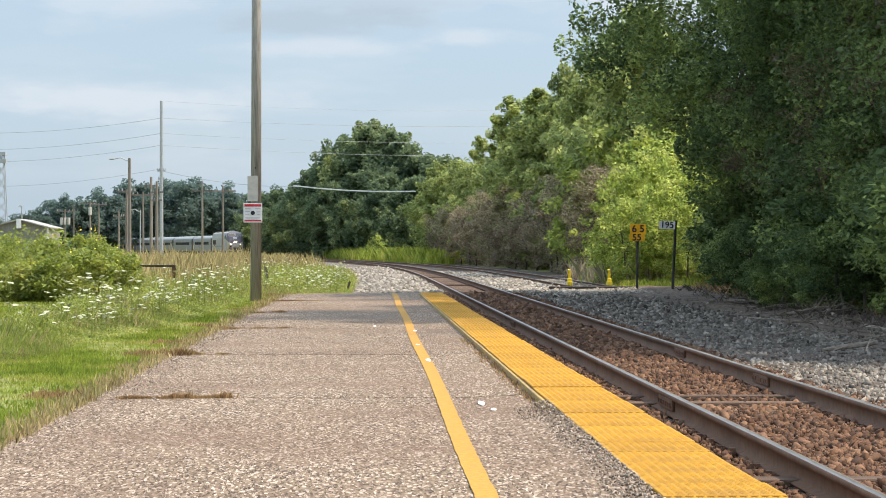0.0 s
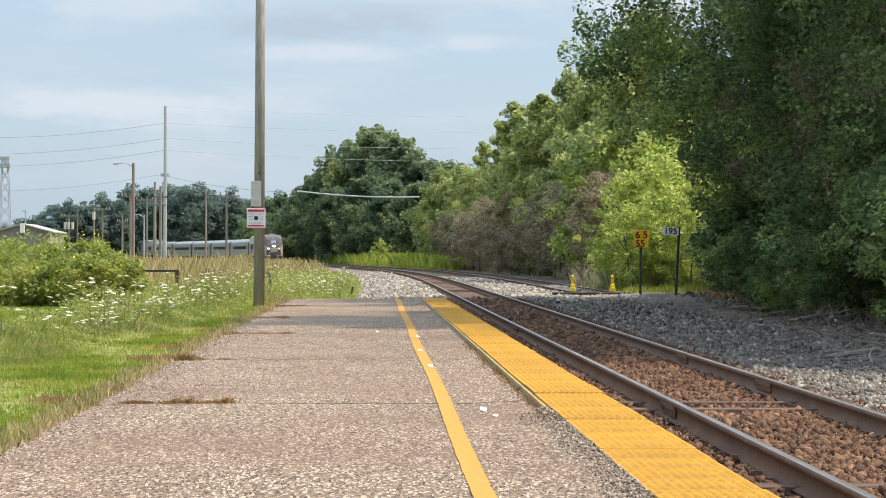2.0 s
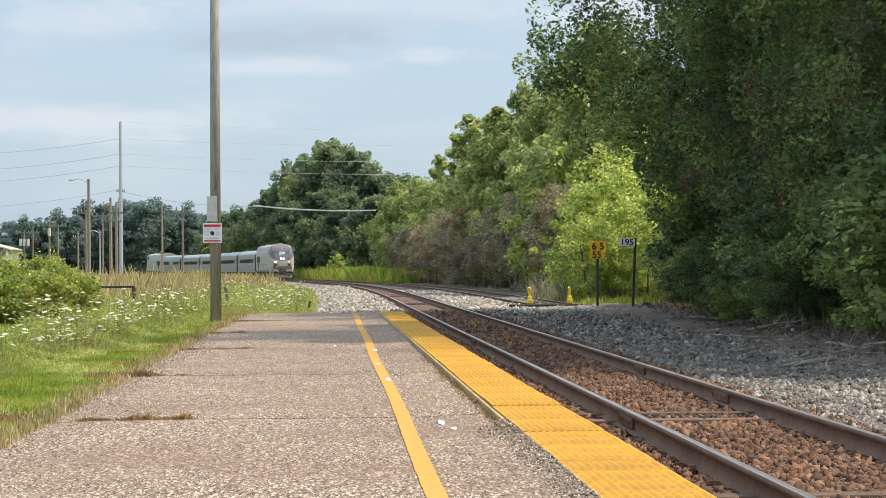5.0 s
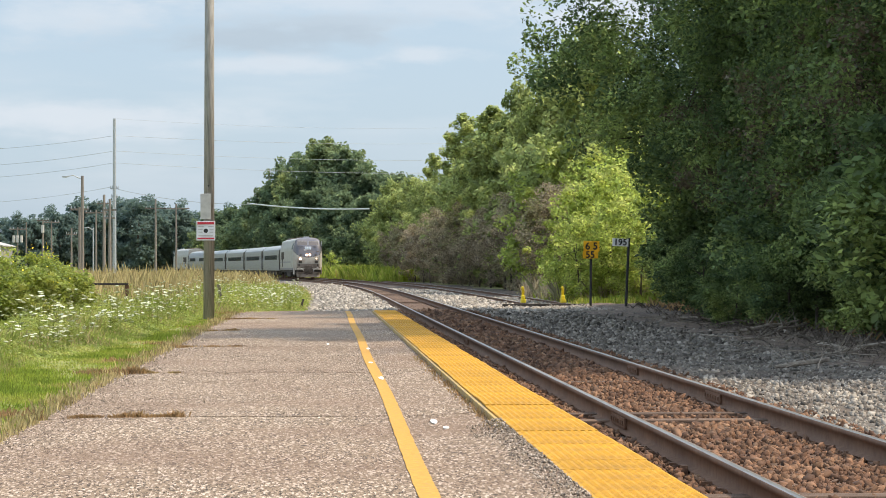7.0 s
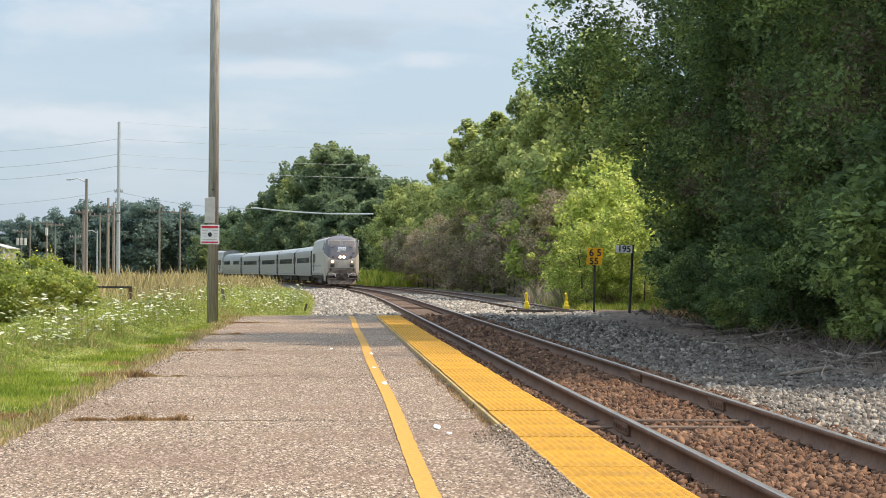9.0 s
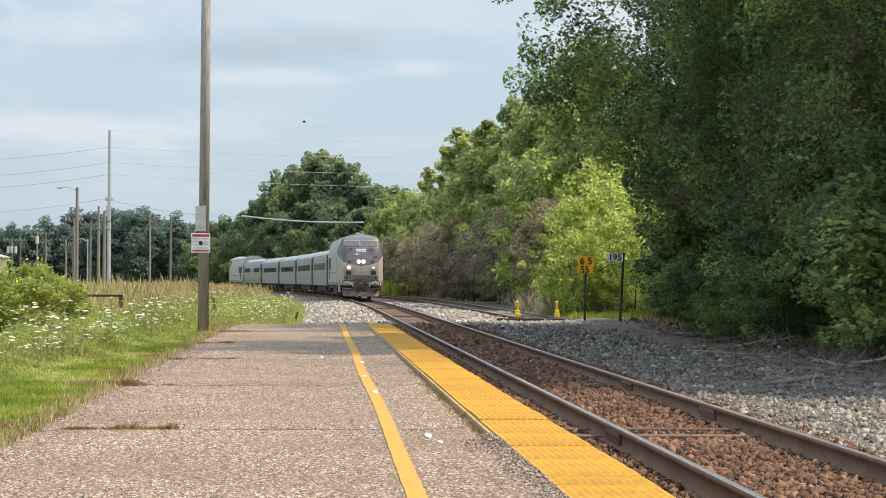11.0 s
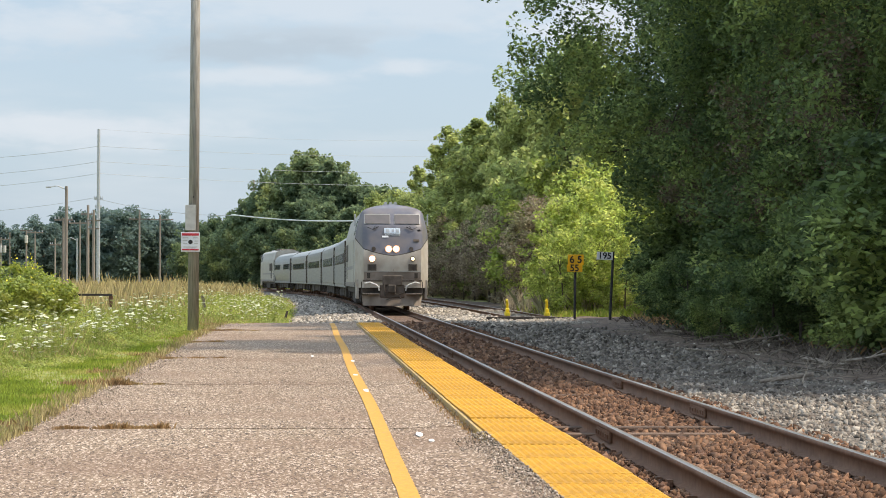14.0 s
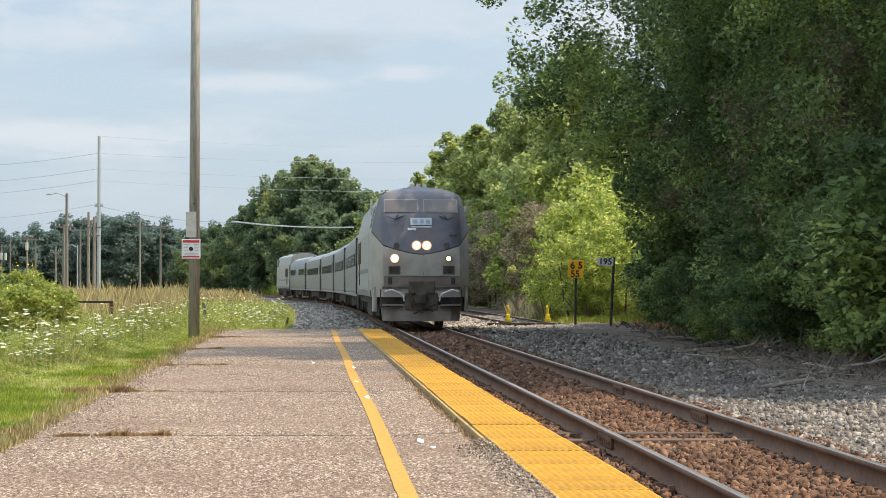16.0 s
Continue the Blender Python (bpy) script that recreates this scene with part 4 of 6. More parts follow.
    boxed("fuel_tank", (-1.3, 1.3, -2.6, 2.6, 0.22, 1.0), M_UNDER, loco, "grimy fuel tank", bevel=0.1)
    boxed("underframe", (-1.38, 1.38, -Ln / 2 + 0.7, Ln / 2 - 0.1, 0.72, 1.0), M_UNDER, loco)
    bogie(loco, -6.7, 1.05)
    bogie(loco, 6.7, 1.05)


def bogie(vehicle, y, half):
    bm = bmesh.new()
    for sgn in (-1, 1):
        box(bm, sgn * 1.08 - 0.08, sgn * 1.08 + 0.08, y - half - 0.75, y + half + 0.75, 0.42, 0.72, bevel=0.03)
        for e in (-half, half):
            box(bm, sgn * 1.14 - 0.09, sgn * 1.14 + 0.09, y + e - 0.17, y + e + 0.17, 0.32, 0.66, bevel=0.03)
        box(bm, sgn * 1.12 - 0.1, sgn * 1.12 + 0.1, y - 0.25, y + 0.25, 0.35, 0.95, bevel=0.03)
    box(bm, -1.1, 1.1, y - 0.2, y + 0.2, 0.5, 0.9)
    bog = part("bogie", bm, M_UNDER, vehicle, "grimy four-wheel bogie")
    for e in (-half, half):
        w = bmesh.new()
        for sgn in (-1, 1):
            rod(w, (sgn * 0.69, y + e, 0.47), (sgn * 0.80, y + e, 0.47), 0.47, n=22)
            rod(w, (sgn * 0.665, y + e, 0.47), (sgn * 0.69, y + e, 0.47), 0.495, n=22)
        rod(w, (-0.7, y + e, 0.47), (0.7, y + e, 0.47), 0.08, n=8)
        part("wheelset", w, M_RAIL, bog)


def coach(tube, label):
    car = empty("passenger_coach", label=label, category="railway coach", group="coaches of the train")
    Lc = 25.15
    if tube:
        prof = [(1.32, 0.95), (1.47, 1.3), (1.53, 1.8), (1.54, 2.3), (1.5, 2.8), (1.38, 3.25), (1.15, 3.55), (0.8, 3.75), (0.4, 3.84), (0.0, 3.86)]
        cut = 6
    else:
        prof = [(1.45, 0.95), (1.50, 1.05), (1.52, 1.9), (1.50, 3.05), (1.46, 3.25), (1.25, 3.48), (0.9, 3.66), (0.45, 3.78), (0.0, 3.81)]
        cut = 4
    wx = lambda z: float(np.interp(z, [p[1] for p in prof], [p[0] for p in prof]))

    def shell(name, pts, mat, lab, smooth):
        bm = bmesh.new()
        rows = [[bm.verts.new((x, y, z)) for x, z in pts] for y in (-Lc / 2, -Lc / 2 + 0.05, 0, Lc / 2 - 0.05, Lc / 2)]
        for a, b in zip(rows, rows[1:]):
            for i in range(len(pts) - 1):
                bm.faces.new((a[i], a[i + 1], b[i + 1], b[i]))
        return part(name, bm, mat, car, lab, smooth)

    for sgn in (-1, 1):
        side = shell("side_wall", [(sgn * x, z) for x, z in prof[:cut + 1]], M_STAINLESS, "brushed grey metal side", tube)
        z0, z1 = (2.14, 2.58) if not tube else (2.22, 2.66)
        runs = [(-9.2, 9.2)] if not tube else [(-10.4, -2.6), (2.4, 10.4)]
        for a, b in runs:
            bm = bmesh.new()
            q = [(sgn * (wx(z0 - 0.04) + 0.012), a, z0 - 0.04), (sgn * (wx(z0 - 0.04) + 0.012), b, z0 - 0.04), (sgn * (wx(z1 + 0.04) + 0.012), b, z1 + 0.04), (sgn * (wx(z1 + 0.04) + 0.012), a, z1 + 0.04)]
            bm.faces.new([bm.verts.new(v) for v in q])
            thicken(bm, (-sgn * 0.02, 0, 0))
            # The glass's brown reflection is put into the band's colour.
            band = part("window_band", bm, M_PILOT, car, "dark continuous window band, browned as reflecting glass")
            n = int((b - a) / 1.55)
            for i in range(n):
                ya = a + 0.1 + i * (b - a - 0.1) / n
                yb = ya + (b - a) / n - 0.22
                bm = bmesh.new()
                bm.faces.new([bm.verts.new((sgn * (wx(z) + 0.036), y, z)) for y, z in ((ya, z0), (yb, z0), (yb, z1), (ya, z1))])
                thicken(bm, (-sgn * 0.015, 0, 0))
                part("window_pane", bm, M_GLASS, band)
        for e in (-1, 1):
            y = e * (Lc / 2 - 1.1)
            door = boxed("door", (sgn * 1.515 - 0.02, sgn * 1.515 + 0.02, y - 0.42, y + 0.42, 1.05, 3.0), M_STAINLESS, car, "narrow metal end door", bevel=0.01)
            boxed("door_glass", (sgn * 1.535 - 0.012, sgn * 1.535 + 0.012, y - 0.2, y + 0.2, 2.1, 2.75), M_GLASS, door)
        boxed("skirt_rail", (sgn * 1.46 - 0.04, sgn * 1.46 + 0.04, -Lc / 2 + 0.3, Lc / 2 - 0.3, 0.86, 0.98), M_STAINLESS, car, bevel=0.01)
        if not tube:
            for k in range(4):
                boxed("side_rib", (sgn * 1.518 - 0.012, sgn * 1.518 + 0.012, -Lc / 2 + 2, Lc / 2 - 2, 1.2 + 0.2 * k, 1.225 + 0.2 * k), M_STAINLESS, car)
    shell("roof", [(-x, z) for x, z in prof[cut:]] + [(x, z) for x, z in prof[cut:-1][::-1]], M_ROOF, "pale metal roof", True)
    for e in (-1, 1):
        for sgn in (-1, 1):
            # Added dark strips and dark ends paint the shaded gap between coaches.
            boxed("gap_strip", (sgn * 1.525 - 0.035, sgn * 1.525 + 0.035, e * Lc / 2 - 0.14, e * Lc / 2 + 0.14, 0.95, 3.2), M_UNDER, car, "dark strip painting the shaded gap between coaches", bevel=0.015)
        bm = bmesh.new()
        ring = [(-x, z) for x, z in prof] + [(x, z) for x, z in prof[:-1][::-1]]
        f = bm.faces.new([bm.verts.new((x * 0.99, e * (Lc / 2 - 0.02), z)) for x, z in ring])
        part("end_wall", bm, M_UNDER, car, "end wall darkened for the shade in the gap")
        boxed("gangway", (-0.62, 0.62, min(e * Lc / 2, e * (Lc / 2 + 0.40)), max(e * Lc / 2, e * (Lc / 2 + 0.40)), 1.0, 3.3), M_UNDER, car, "black rubber gangway", bevel=0.04)
        bogie(car, e * 9.1, 1.3)
    for y0, y1, d in ((-6, -3.4, 0.34), (-2.6, 0.6, 0.42), (1.4, 3.2, 0.38), (4.0, 6.4, 0.3)):
        boxed("equipment_box", (-1.3, 1.3, y0, y1, d, 0.95), M_UNDER, car, bevel=0.04)
    boxed("underframe", (-1.35, 1.35, -Lc / 2 + 0.1, Lc / 2 - 0.1, 0.8, 0.97), M_UNDER, car)
    return car


loco_front = empty("locomotive", label="slate blue and silver diesel locomotive with lit headlights leading the train", category="locomotive", group="locomotives of the train")
loco_mesh(loco_front)
loco_rear = copy_thing(loco_front, pose(0, 500, 0))
loco_rear["label"] = "slate blue and silver diesel locomotive trailing the train backwards"
coach_a = coach(False, "flat-sided grey metal passenger coach with dark window band")
coaches = [coach_a] + [copy_thing(coach_a, pose(0, 400 + i, 0)) for i in range(3)] + [coach(True, "round-sided bright stainless passenger coach behind the flat-sided coaches")]

# ---- trees ----


def at_bearing(mark, d):
    return d * ((mark - 784) / 4050 + 0.0326)


def crown_mesh(name, mat, height, radius, base, clumps, leaves, leaf, seed, squash=1.0, low=0.0, spread=0.34):
    """Leaves gathered in many uneven clumps round a crown; the crown's middle stands at the origin's axis."""
    global rng
    rng = np.random.default_rng(seed)
    c = rng.standard_normal((clumps, 3))
    c /= np.linalg.norm(c, axis=1)[:, None]
    c *= (0.45 + 0.55 * rng.random((clumps, 1)) ** 0.5)
    mid, half = (base + height) / 2, (height - base) / 2
    lump = 1 + 0.28 * np.array([noise.noise((p[0] * 1.7 + seed, p[1] * 1.7, p[2] * 1.7)) for p in c])[:, None]
    c = c * lump
    ctr = np.stack([c[:, 0] * radius, c[:, 1] * radius * squash, mid + c[:, 2] * half], -1)
    rad = radius * spread * (0.45 + 0.75 * rng.random(clumps))
    per = leaves // clumps
    d = rng.standard_normal((clumps, per, 3))
    d /= np.linalg.norm(d, axis=2)[..., None]
    d *= (0.35 + 0.65 * rng.random((clumps, per, 1)) ** 0.6)
    d[..., 2] *= 0.62
    pos = (ctr[:, None] + d * rad[:, None, None]).reshape(-1, 3)
    pos += 0.022 * radius * rng.standard_normal(pos.shape)
    pos = pos[pos[:, 2] > low]
    v, q = leaf_cloud(pos, leaf * (0.6 + 0.8 * rng.random(len(pos))))
    return fast_mesh(name, v, q, mat), ctr


def spray_mesh(name, mat, height, radius, base, limbs, leaves, leaf, seed, low=0.0, puff=0.15, peak=0.42, per_limb=6):
    """Leaves in small sprays along rising limbs, with gaps between the limbs; peak is where along its height the crown is widest."""
    global rng
    rng = np.random.default_rng(seed)
    f = (np.arange(limbs) + rng.random(limbs)) / limbs
    a = np.arange(limbs) * 2.39996 + 0.7 * rng.standard_normal(limbs)
    env = np.where(f < peak, 0.55 + 0.45 * np.sin(f / peak * 1.5708), np.cos((f - peak) / (1 - peak) * 1.45) ** 0.75)
    reach = radius * env * (0.62 + 0.55 * rng.random(limbs))
    z1 = base + (height - base) * f
    tip = np.stack([reach * np.cos(a), reach * np.sin(a), z1], -1)
    root = np.stack([0.12 * reach * np.cos(a), 0.12 * reach * np.sin(a), np.maximum(base * 0.7, z1 - 0.75 * reach)], -1)
    t = 0.38 + 0.66 * (np.arange(per_limb)[None] + rng.random((limbs, per_limb))) / per_limb
    ctr = root[:, None] + (tip - root)[:, None] * t[..., None]
    ctr = (ctr + 0.09 * radius * rng.standard_normal(ctr.shape)).reshape(-1, 3)
    k = len(ctr)
    rad = puff * radius * (0.5 + 0.8 * rng.random(k)) * (1.25 - 0.5 * t.ravel())
    per = leaves // k
    d = rng.standard_normal((k, per, 3)) * np.array([0.62, 0.62, 0.46])
    d /= np.maximum(1.0, np.linalg.norm(d, axis=2) / 0.85)[..., None]
    pos = (ctr[:, None] + d * rad[:, None, None]).reshape(-1, 3)
    pos = pos[pos[:, 2] > low]
    v, q = leaf_cloud(pos, leaf * (0.6 + 0.8 * rng.random(len(pos))), up=0.35)
    return fast_mesh(name, v, q, mat), ctr


def trunk_mesh(height, r, ctr, seed, limbs=9):
    rnd = random.Random(seed)
    bm = bmesh.new()
    top = Vector((rnd.uniform(-0.4, 0.4), rnd.uniform(-0.4, 0.4), height * 0.72))
    mid = Vector((rnd.uniform(-0.2, 0.2), rnd.uniform(-0.2, 0.2), height * 0.36))
    rod(bm, (0, 0, -0.4), mid, r, r * 0.75, n=9)
    rod(bm, mid, top, r * 0.75, r * 0.25, n=8)
    for i in range(limbs):
        c = Vector(ctr[rnd.randrange(len(ctr))])
        a = mid.lerp(top, rnd.random())
        if c.z < a.z * 0.6:
            continue
        k = a.lerp(c, 0.5) + Vector((0, 0, 0.25))
        rod(bm, a, k, r * 0.34, r * 0.2, n=6)
        rod(bm, k, c, r * 0.2, r * 0.05, n=5)
    me = bpy.data.meshes.new("trunk")
    bmesh.ops.recalc_face_normals(bm, faces=bm.faces)
    bm.to_mesh(me)
    bm.free()
    me.materials.append(M_BARK)
    return me


TREE_KINDS = {}


def tree_kind(key, mat, height, radius, base, clumps, leaves, leaf, seed, squash=1.0, trunk=0.2, low=0.0, spread=0.34):
    me, ctr = crown_mesh("crown", mat, height, radius, base, clumps, leaves, leaf, seed, squash, low, spread)
    TREE_KINDS[key] = (me, trunk_mesh(height, trunk, ctr, seed))


def spray_kind(key, mat, height, radius, base, limbs, leaves, leaf, seed, trunk=0.2, low=0.0, puff=0.15, peak=0.42, per_limb=6):
    me, ctr = spray_mesh("crown", mat, height, radius, base, limbs, leaves, leaf, seed, low, puff, peak, per_limb)
    TREE_KINDS[key] = (me, trunk_mesh(height, trunk, ctr, seed, 16))


def plant_tree(key, x, y, z, turn, size, name, label, category="tree", group="", wide=1.0):
    crown, trunk = TREE_KINDS[key]
    m = Matrix.Translation((x, y, z)) @ pose(0, 0, 0, 0, 0, turn) @ Matrix.Diagonal((size * wide, size * wide, size, 1))
    t = empty(name, m, label, category, group)
    for n, me in (("trunk", trunk), ("crown", crown)):
        ob = new(n, me)
        ob.parent = t
    return t


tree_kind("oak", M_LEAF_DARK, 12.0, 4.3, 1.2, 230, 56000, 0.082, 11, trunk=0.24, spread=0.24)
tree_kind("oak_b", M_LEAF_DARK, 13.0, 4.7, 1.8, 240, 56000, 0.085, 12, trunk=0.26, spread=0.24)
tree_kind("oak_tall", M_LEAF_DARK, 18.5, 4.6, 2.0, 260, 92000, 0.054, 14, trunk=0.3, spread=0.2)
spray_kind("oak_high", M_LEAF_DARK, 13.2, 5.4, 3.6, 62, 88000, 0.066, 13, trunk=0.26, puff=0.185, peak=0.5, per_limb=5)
# Coarse hidden crown, added only to throw shade on the track.
tree_kind("shade_canopy", M_LEAF_DARK, 22.0, 5.0, 6.0, 200, 15000, 0.21, 15, trunk=0.3, spread=0.24)
spray_kind("edge", M_LEAF_MID, 10.8, 3.4, 1.0, 62, 21000, 0.142, 21, trunk=0.16, puff=0.2)
spray_kind("edge_b", M_LEAF_MID, 9.8, 3.6, 0.6, 62, 21000, 0.142, 22, trunk=0.16, puff=0.2)
spray_kind("poplar", M_LEAF_MID, 13.0, 1.9, 2.5, 40, 9000, 0.135, 23, trunk=0.13, puff=0.24, peak=0.4, per_limb=5)
spray_kind("young", M_LEAF_BRIGHT, 5.4, 2.4, 0.3, 34, 6600, 0.092, 31, trunk=0.06, puff=0.19, peak=0.4, per_limb=4)
spray_kind("round", M_LEAF_FAR, 17.4, 6.4, 2.0, 75, 26000, 0.27, 41, trunk=0.35, puff=0.19, peak=0.5)
spray_kind("round_b", M_LEAF_FAR, 14.4, 5.8, 0.8, 70, 22000, 0.27, 42, trunk=0.3, puff=0.2, peak=0.48)
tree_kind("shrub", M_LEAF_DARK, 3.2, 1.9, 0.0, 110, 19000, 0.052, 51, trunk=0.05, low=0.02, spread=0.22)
tree_kind("vine", M_VINE, 7.0, 2.5, 0.0, 130, 11000, 0.085, 61, trunk=0.08, low=0.02, spread=0.22)
tree_kind("dry_oak", M_DRYLEAF, 9.5, 3.0, 3.0, 80, 5200, 0.07, 62, trunk=0.12, spread=0.22)
tree_kind("pine", M_PINE_HAZED, 15.0, 4.2, 0.3, 140, 10000, 0.30, 71, trunk=0.28, spread=0.3)
tree_kind("pine_b", M_PINE_HAZED, 13.0, 5.0, 0.0, 140, 10000, 0.30, 72, trunk=0.28, spread=0.3)


def plant_woods():
    big = "tall dark green broadleaf tree of the wood's edge, unseen shade casters included"
    # The canopies and the tree at y 33.6 are added unseen to cast shade.
    for i, (x, y, k, s) in enumerate(((18.6, 72, "oak_high", 1.0), (16.4, 70, "oak_tall", 0.9), (14.8, 60, "oak_tall", 1.12), (15.0, 50.5, "oak_tall", 0.88), (14.2, 41.5, "oak_tall", 1.18), (17.5, 37, "shade_canopy", 0.9), (17.8, 47, "shade_canopy", 1.0), (18.2, 56, "shade_canopy", 1.05), (18.6, 65, "shade_canopy", 1.08), (19.0, 74, "shade_canopy", 1.08),
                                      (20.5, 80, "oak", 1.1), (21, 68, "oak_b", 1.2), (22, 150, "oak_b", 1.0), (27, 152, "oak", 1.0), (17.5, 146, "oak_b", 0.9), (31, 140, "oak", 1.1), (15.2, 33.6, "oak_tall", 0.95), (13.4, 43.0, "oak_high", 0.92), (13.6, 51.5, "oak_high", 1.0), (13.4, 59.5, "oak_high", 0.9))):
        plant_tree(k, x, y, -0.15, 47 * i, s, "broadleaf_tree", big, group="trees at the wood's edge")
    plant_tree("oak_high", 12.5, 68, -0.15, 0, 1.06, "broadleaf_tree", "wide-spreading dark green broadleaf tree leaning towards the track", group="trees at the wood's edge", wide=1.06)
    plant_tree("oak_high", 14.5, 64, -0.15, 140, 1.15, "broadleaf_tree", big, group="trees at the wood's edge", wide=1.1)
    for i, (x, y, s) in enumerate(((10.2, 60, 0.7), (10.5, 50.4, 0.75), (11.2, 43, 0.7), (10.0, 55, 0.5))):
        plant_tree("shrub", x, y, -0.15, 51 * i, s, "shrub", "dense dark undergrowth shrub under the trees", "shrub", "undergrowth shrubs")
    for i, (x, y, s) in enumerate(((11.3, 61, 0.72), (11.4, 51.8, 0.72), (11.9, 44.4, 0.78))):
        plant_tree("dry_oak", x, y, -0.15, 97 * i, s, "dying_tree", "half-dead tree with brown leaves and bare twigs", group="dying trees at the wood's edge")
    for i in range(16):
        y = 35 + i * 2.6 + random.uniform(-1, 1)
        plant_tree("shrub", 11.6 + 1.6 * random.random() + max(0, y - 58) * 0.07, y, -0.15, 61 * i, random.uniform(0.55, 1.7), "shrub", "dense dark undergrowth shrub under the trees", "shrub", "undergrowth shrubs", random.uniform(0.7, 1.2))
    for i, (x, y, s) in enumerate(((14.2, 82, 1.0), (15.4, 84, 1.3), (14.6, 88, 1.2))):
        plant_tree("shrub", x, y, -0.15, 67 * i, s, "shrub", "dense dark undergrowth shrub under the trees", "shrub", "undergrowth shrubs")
    for i, (x, y, s) in enumerate(((10.2, 90.5, 0.62), (11.5, 91.0, 0.75), (12.6, 90.0, 0.6), (10.6, 94, 0.86), (11.9, 95, 0.98), (13.3, 93, 0.85), (12.6, 102, 1.1), (14.8, 100, 1.0), (13.8, 110, 1.3), (16.4, 108, 1.2), (15.4, 118, 1.5), (12.6, 120, 1.45))):
        plant_tree("young", x, y, -0.15, 80 * i, s, "young_tree", "sunlit yellow-green young tree beside the spur track", group="young trees by the spur")
    plant_tree("young", at_bearing(668, 285), 285, -0.3, 20, 0.62, "young_tree", "small light green sapling in the clearing", group="saplings")
    plant_tree("edge", on_track(163, 11.5).x, on_track(163, 11.5).y, -0.2, 20, 1.3, "woodland_tree", "tall ragged woodland tree above its neighbours", group="trees lining the curve", wide=0.6)
    plant_tree("edge_b", on_track(140, 12.0).x, on_track(140, 12.0).y, -0.2, 120, 1.35, "woodland_tree", "tall ragged woodland tree above its neighbours", group="trees lining the curve", wide=0.6)
    for i, (s, off, size) in enumerate(((176, 10.6, 0.86), (184, 11.2, 0.95), (196, 10.5, 0.9), (208, 11.4, 1.0), (150, 12.5, 1.0), (222, 11.0, 0.95), (130, 11.5, 0.9))):
        p = on_track(s, off)
        plant_tree("poplar", p.x, p.y, -0.2, 77 * i, size, "woodland_tree", "slim ragged tree rising above the thicket", group="trees lining the curve")
    for i, (x, y, size, wide) in enumerate(((11.6, 190, 1.08, 1.2), (12.6, 166, 1.0, 1.4))):
        plant_tree("poplar", x, y, -0.2, 131 * i, size, "woodland_tree", "slim ragged tree topping the row along the curve", group="trees lining the curve", wide=wide)
    for i in range(17):
        s = 122 + i * 8.2
        p = on_track(s, 10.4 + 1.2 * random.random())
        plant_tree(("edge", "edge_b")[i % 2], p.x, p.y, -0.2, 71 * i, (1.20 - 0.016 * i) * random.uniform(0.8, 1.1), "woodland_tree", "mid-green woodland tree lining the curve", group="trees lining the curve")
        p = on_track(s + 4, 15.5 + 1.5 * random.random())
        plant_tree(("edge_b", "edge")[i % 2], p.x, p.y, -0.2, 31 * i, random.uniform(0.85, 1.0), "woodland_tree", "mid-green woodland tree lining the curve", group="trees lining the curve")
    for i in range(16):
        s = 116 + i * 7.6
        p = on_track(s, 8.3 + 0.6 * random.random())
        plant_tree("vine", p.x, p.y, -0.2, 53 * i, random.uniform(0.75, 1.0), "vine_thicket", "brown dry vine thicket at the foot of the wood", "thicket", "vine thickets")
    # far round trees beyond the clearing
    for i, (mark, d, k, s) in enumerate(((655, 335, "round", 1.2), (610, 345, "round", 1.1), (700, 330, "round", 1.1), (745, 325, "round_b", 1.08), (790, 320, "round_b", 1.05), (560, 360, "round_b", 1.0), (525, 375, "round_b", 0.9),
                                       (640, 320, "round_b", 0.9), (690, 312, "round_b", 0.85), (590, 330, "round_b", 0.8), (490, 400, "round_b", 0.85), (455, 420, "round_b", 0.85), (735, 300, "round_b", 0.8))):
        x = d * ((mark - 784) / 4050 + 0.0326)
        plant_tree(k, x, d, -0.3, 83 * i, 0.94 * s, "far_tree", "large rounded broadleaf tree beyond the clearing", group="far trees beyond the curve")
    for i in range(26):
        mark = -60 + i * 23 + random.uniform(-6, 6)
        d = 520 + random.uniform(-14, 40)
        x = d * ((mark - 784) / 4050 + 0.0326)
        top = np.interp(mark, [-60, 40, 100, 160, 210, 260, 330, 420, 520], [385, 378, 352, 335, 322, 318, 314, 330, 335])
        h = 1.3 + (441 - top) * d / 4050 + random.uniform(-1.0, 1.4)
        plant_tree(("pine", "pine_b")[i % 2], x, d, -0.4, 37 * i, h / (15.0, 13.0)[i % 2] * 0.95, "pine_tree", "blue-green pine in the distant tree line, paled as by haze", group="distant pines")


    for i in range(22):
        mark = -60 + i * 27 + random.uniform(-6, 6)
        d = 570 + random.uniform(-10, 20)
        plant_tree(("pine_b", "pine")[i % 2], d * ((mark - 784) / 4050 + 0.0326), d, -0.4, 53 * i, 0.62 + 0.3 * min(1, max(0, (mark - 20) / 130)), "pine_tree", "blue-green pine in the distant tree line, paled as by haze", group="distant pines")


plant_woods()

# ---- grass, weeds and flowers ----


def weed_edge(y):
    """The near border of the weeds: mown grass up to it along the platform, ballast beyond the platform."""
    return np.where(y < 62, -3.45 + (np.maximum(y, 24) - 30) * 0.026, left_edge(y) + 0.5)


def weed_width(y):
    return np.interp(y, [24, 30, 40, 47, 56, 60, 170], [0.5, 1.5, 1.75, 3.4, 5.0, 9.0, 13.0])


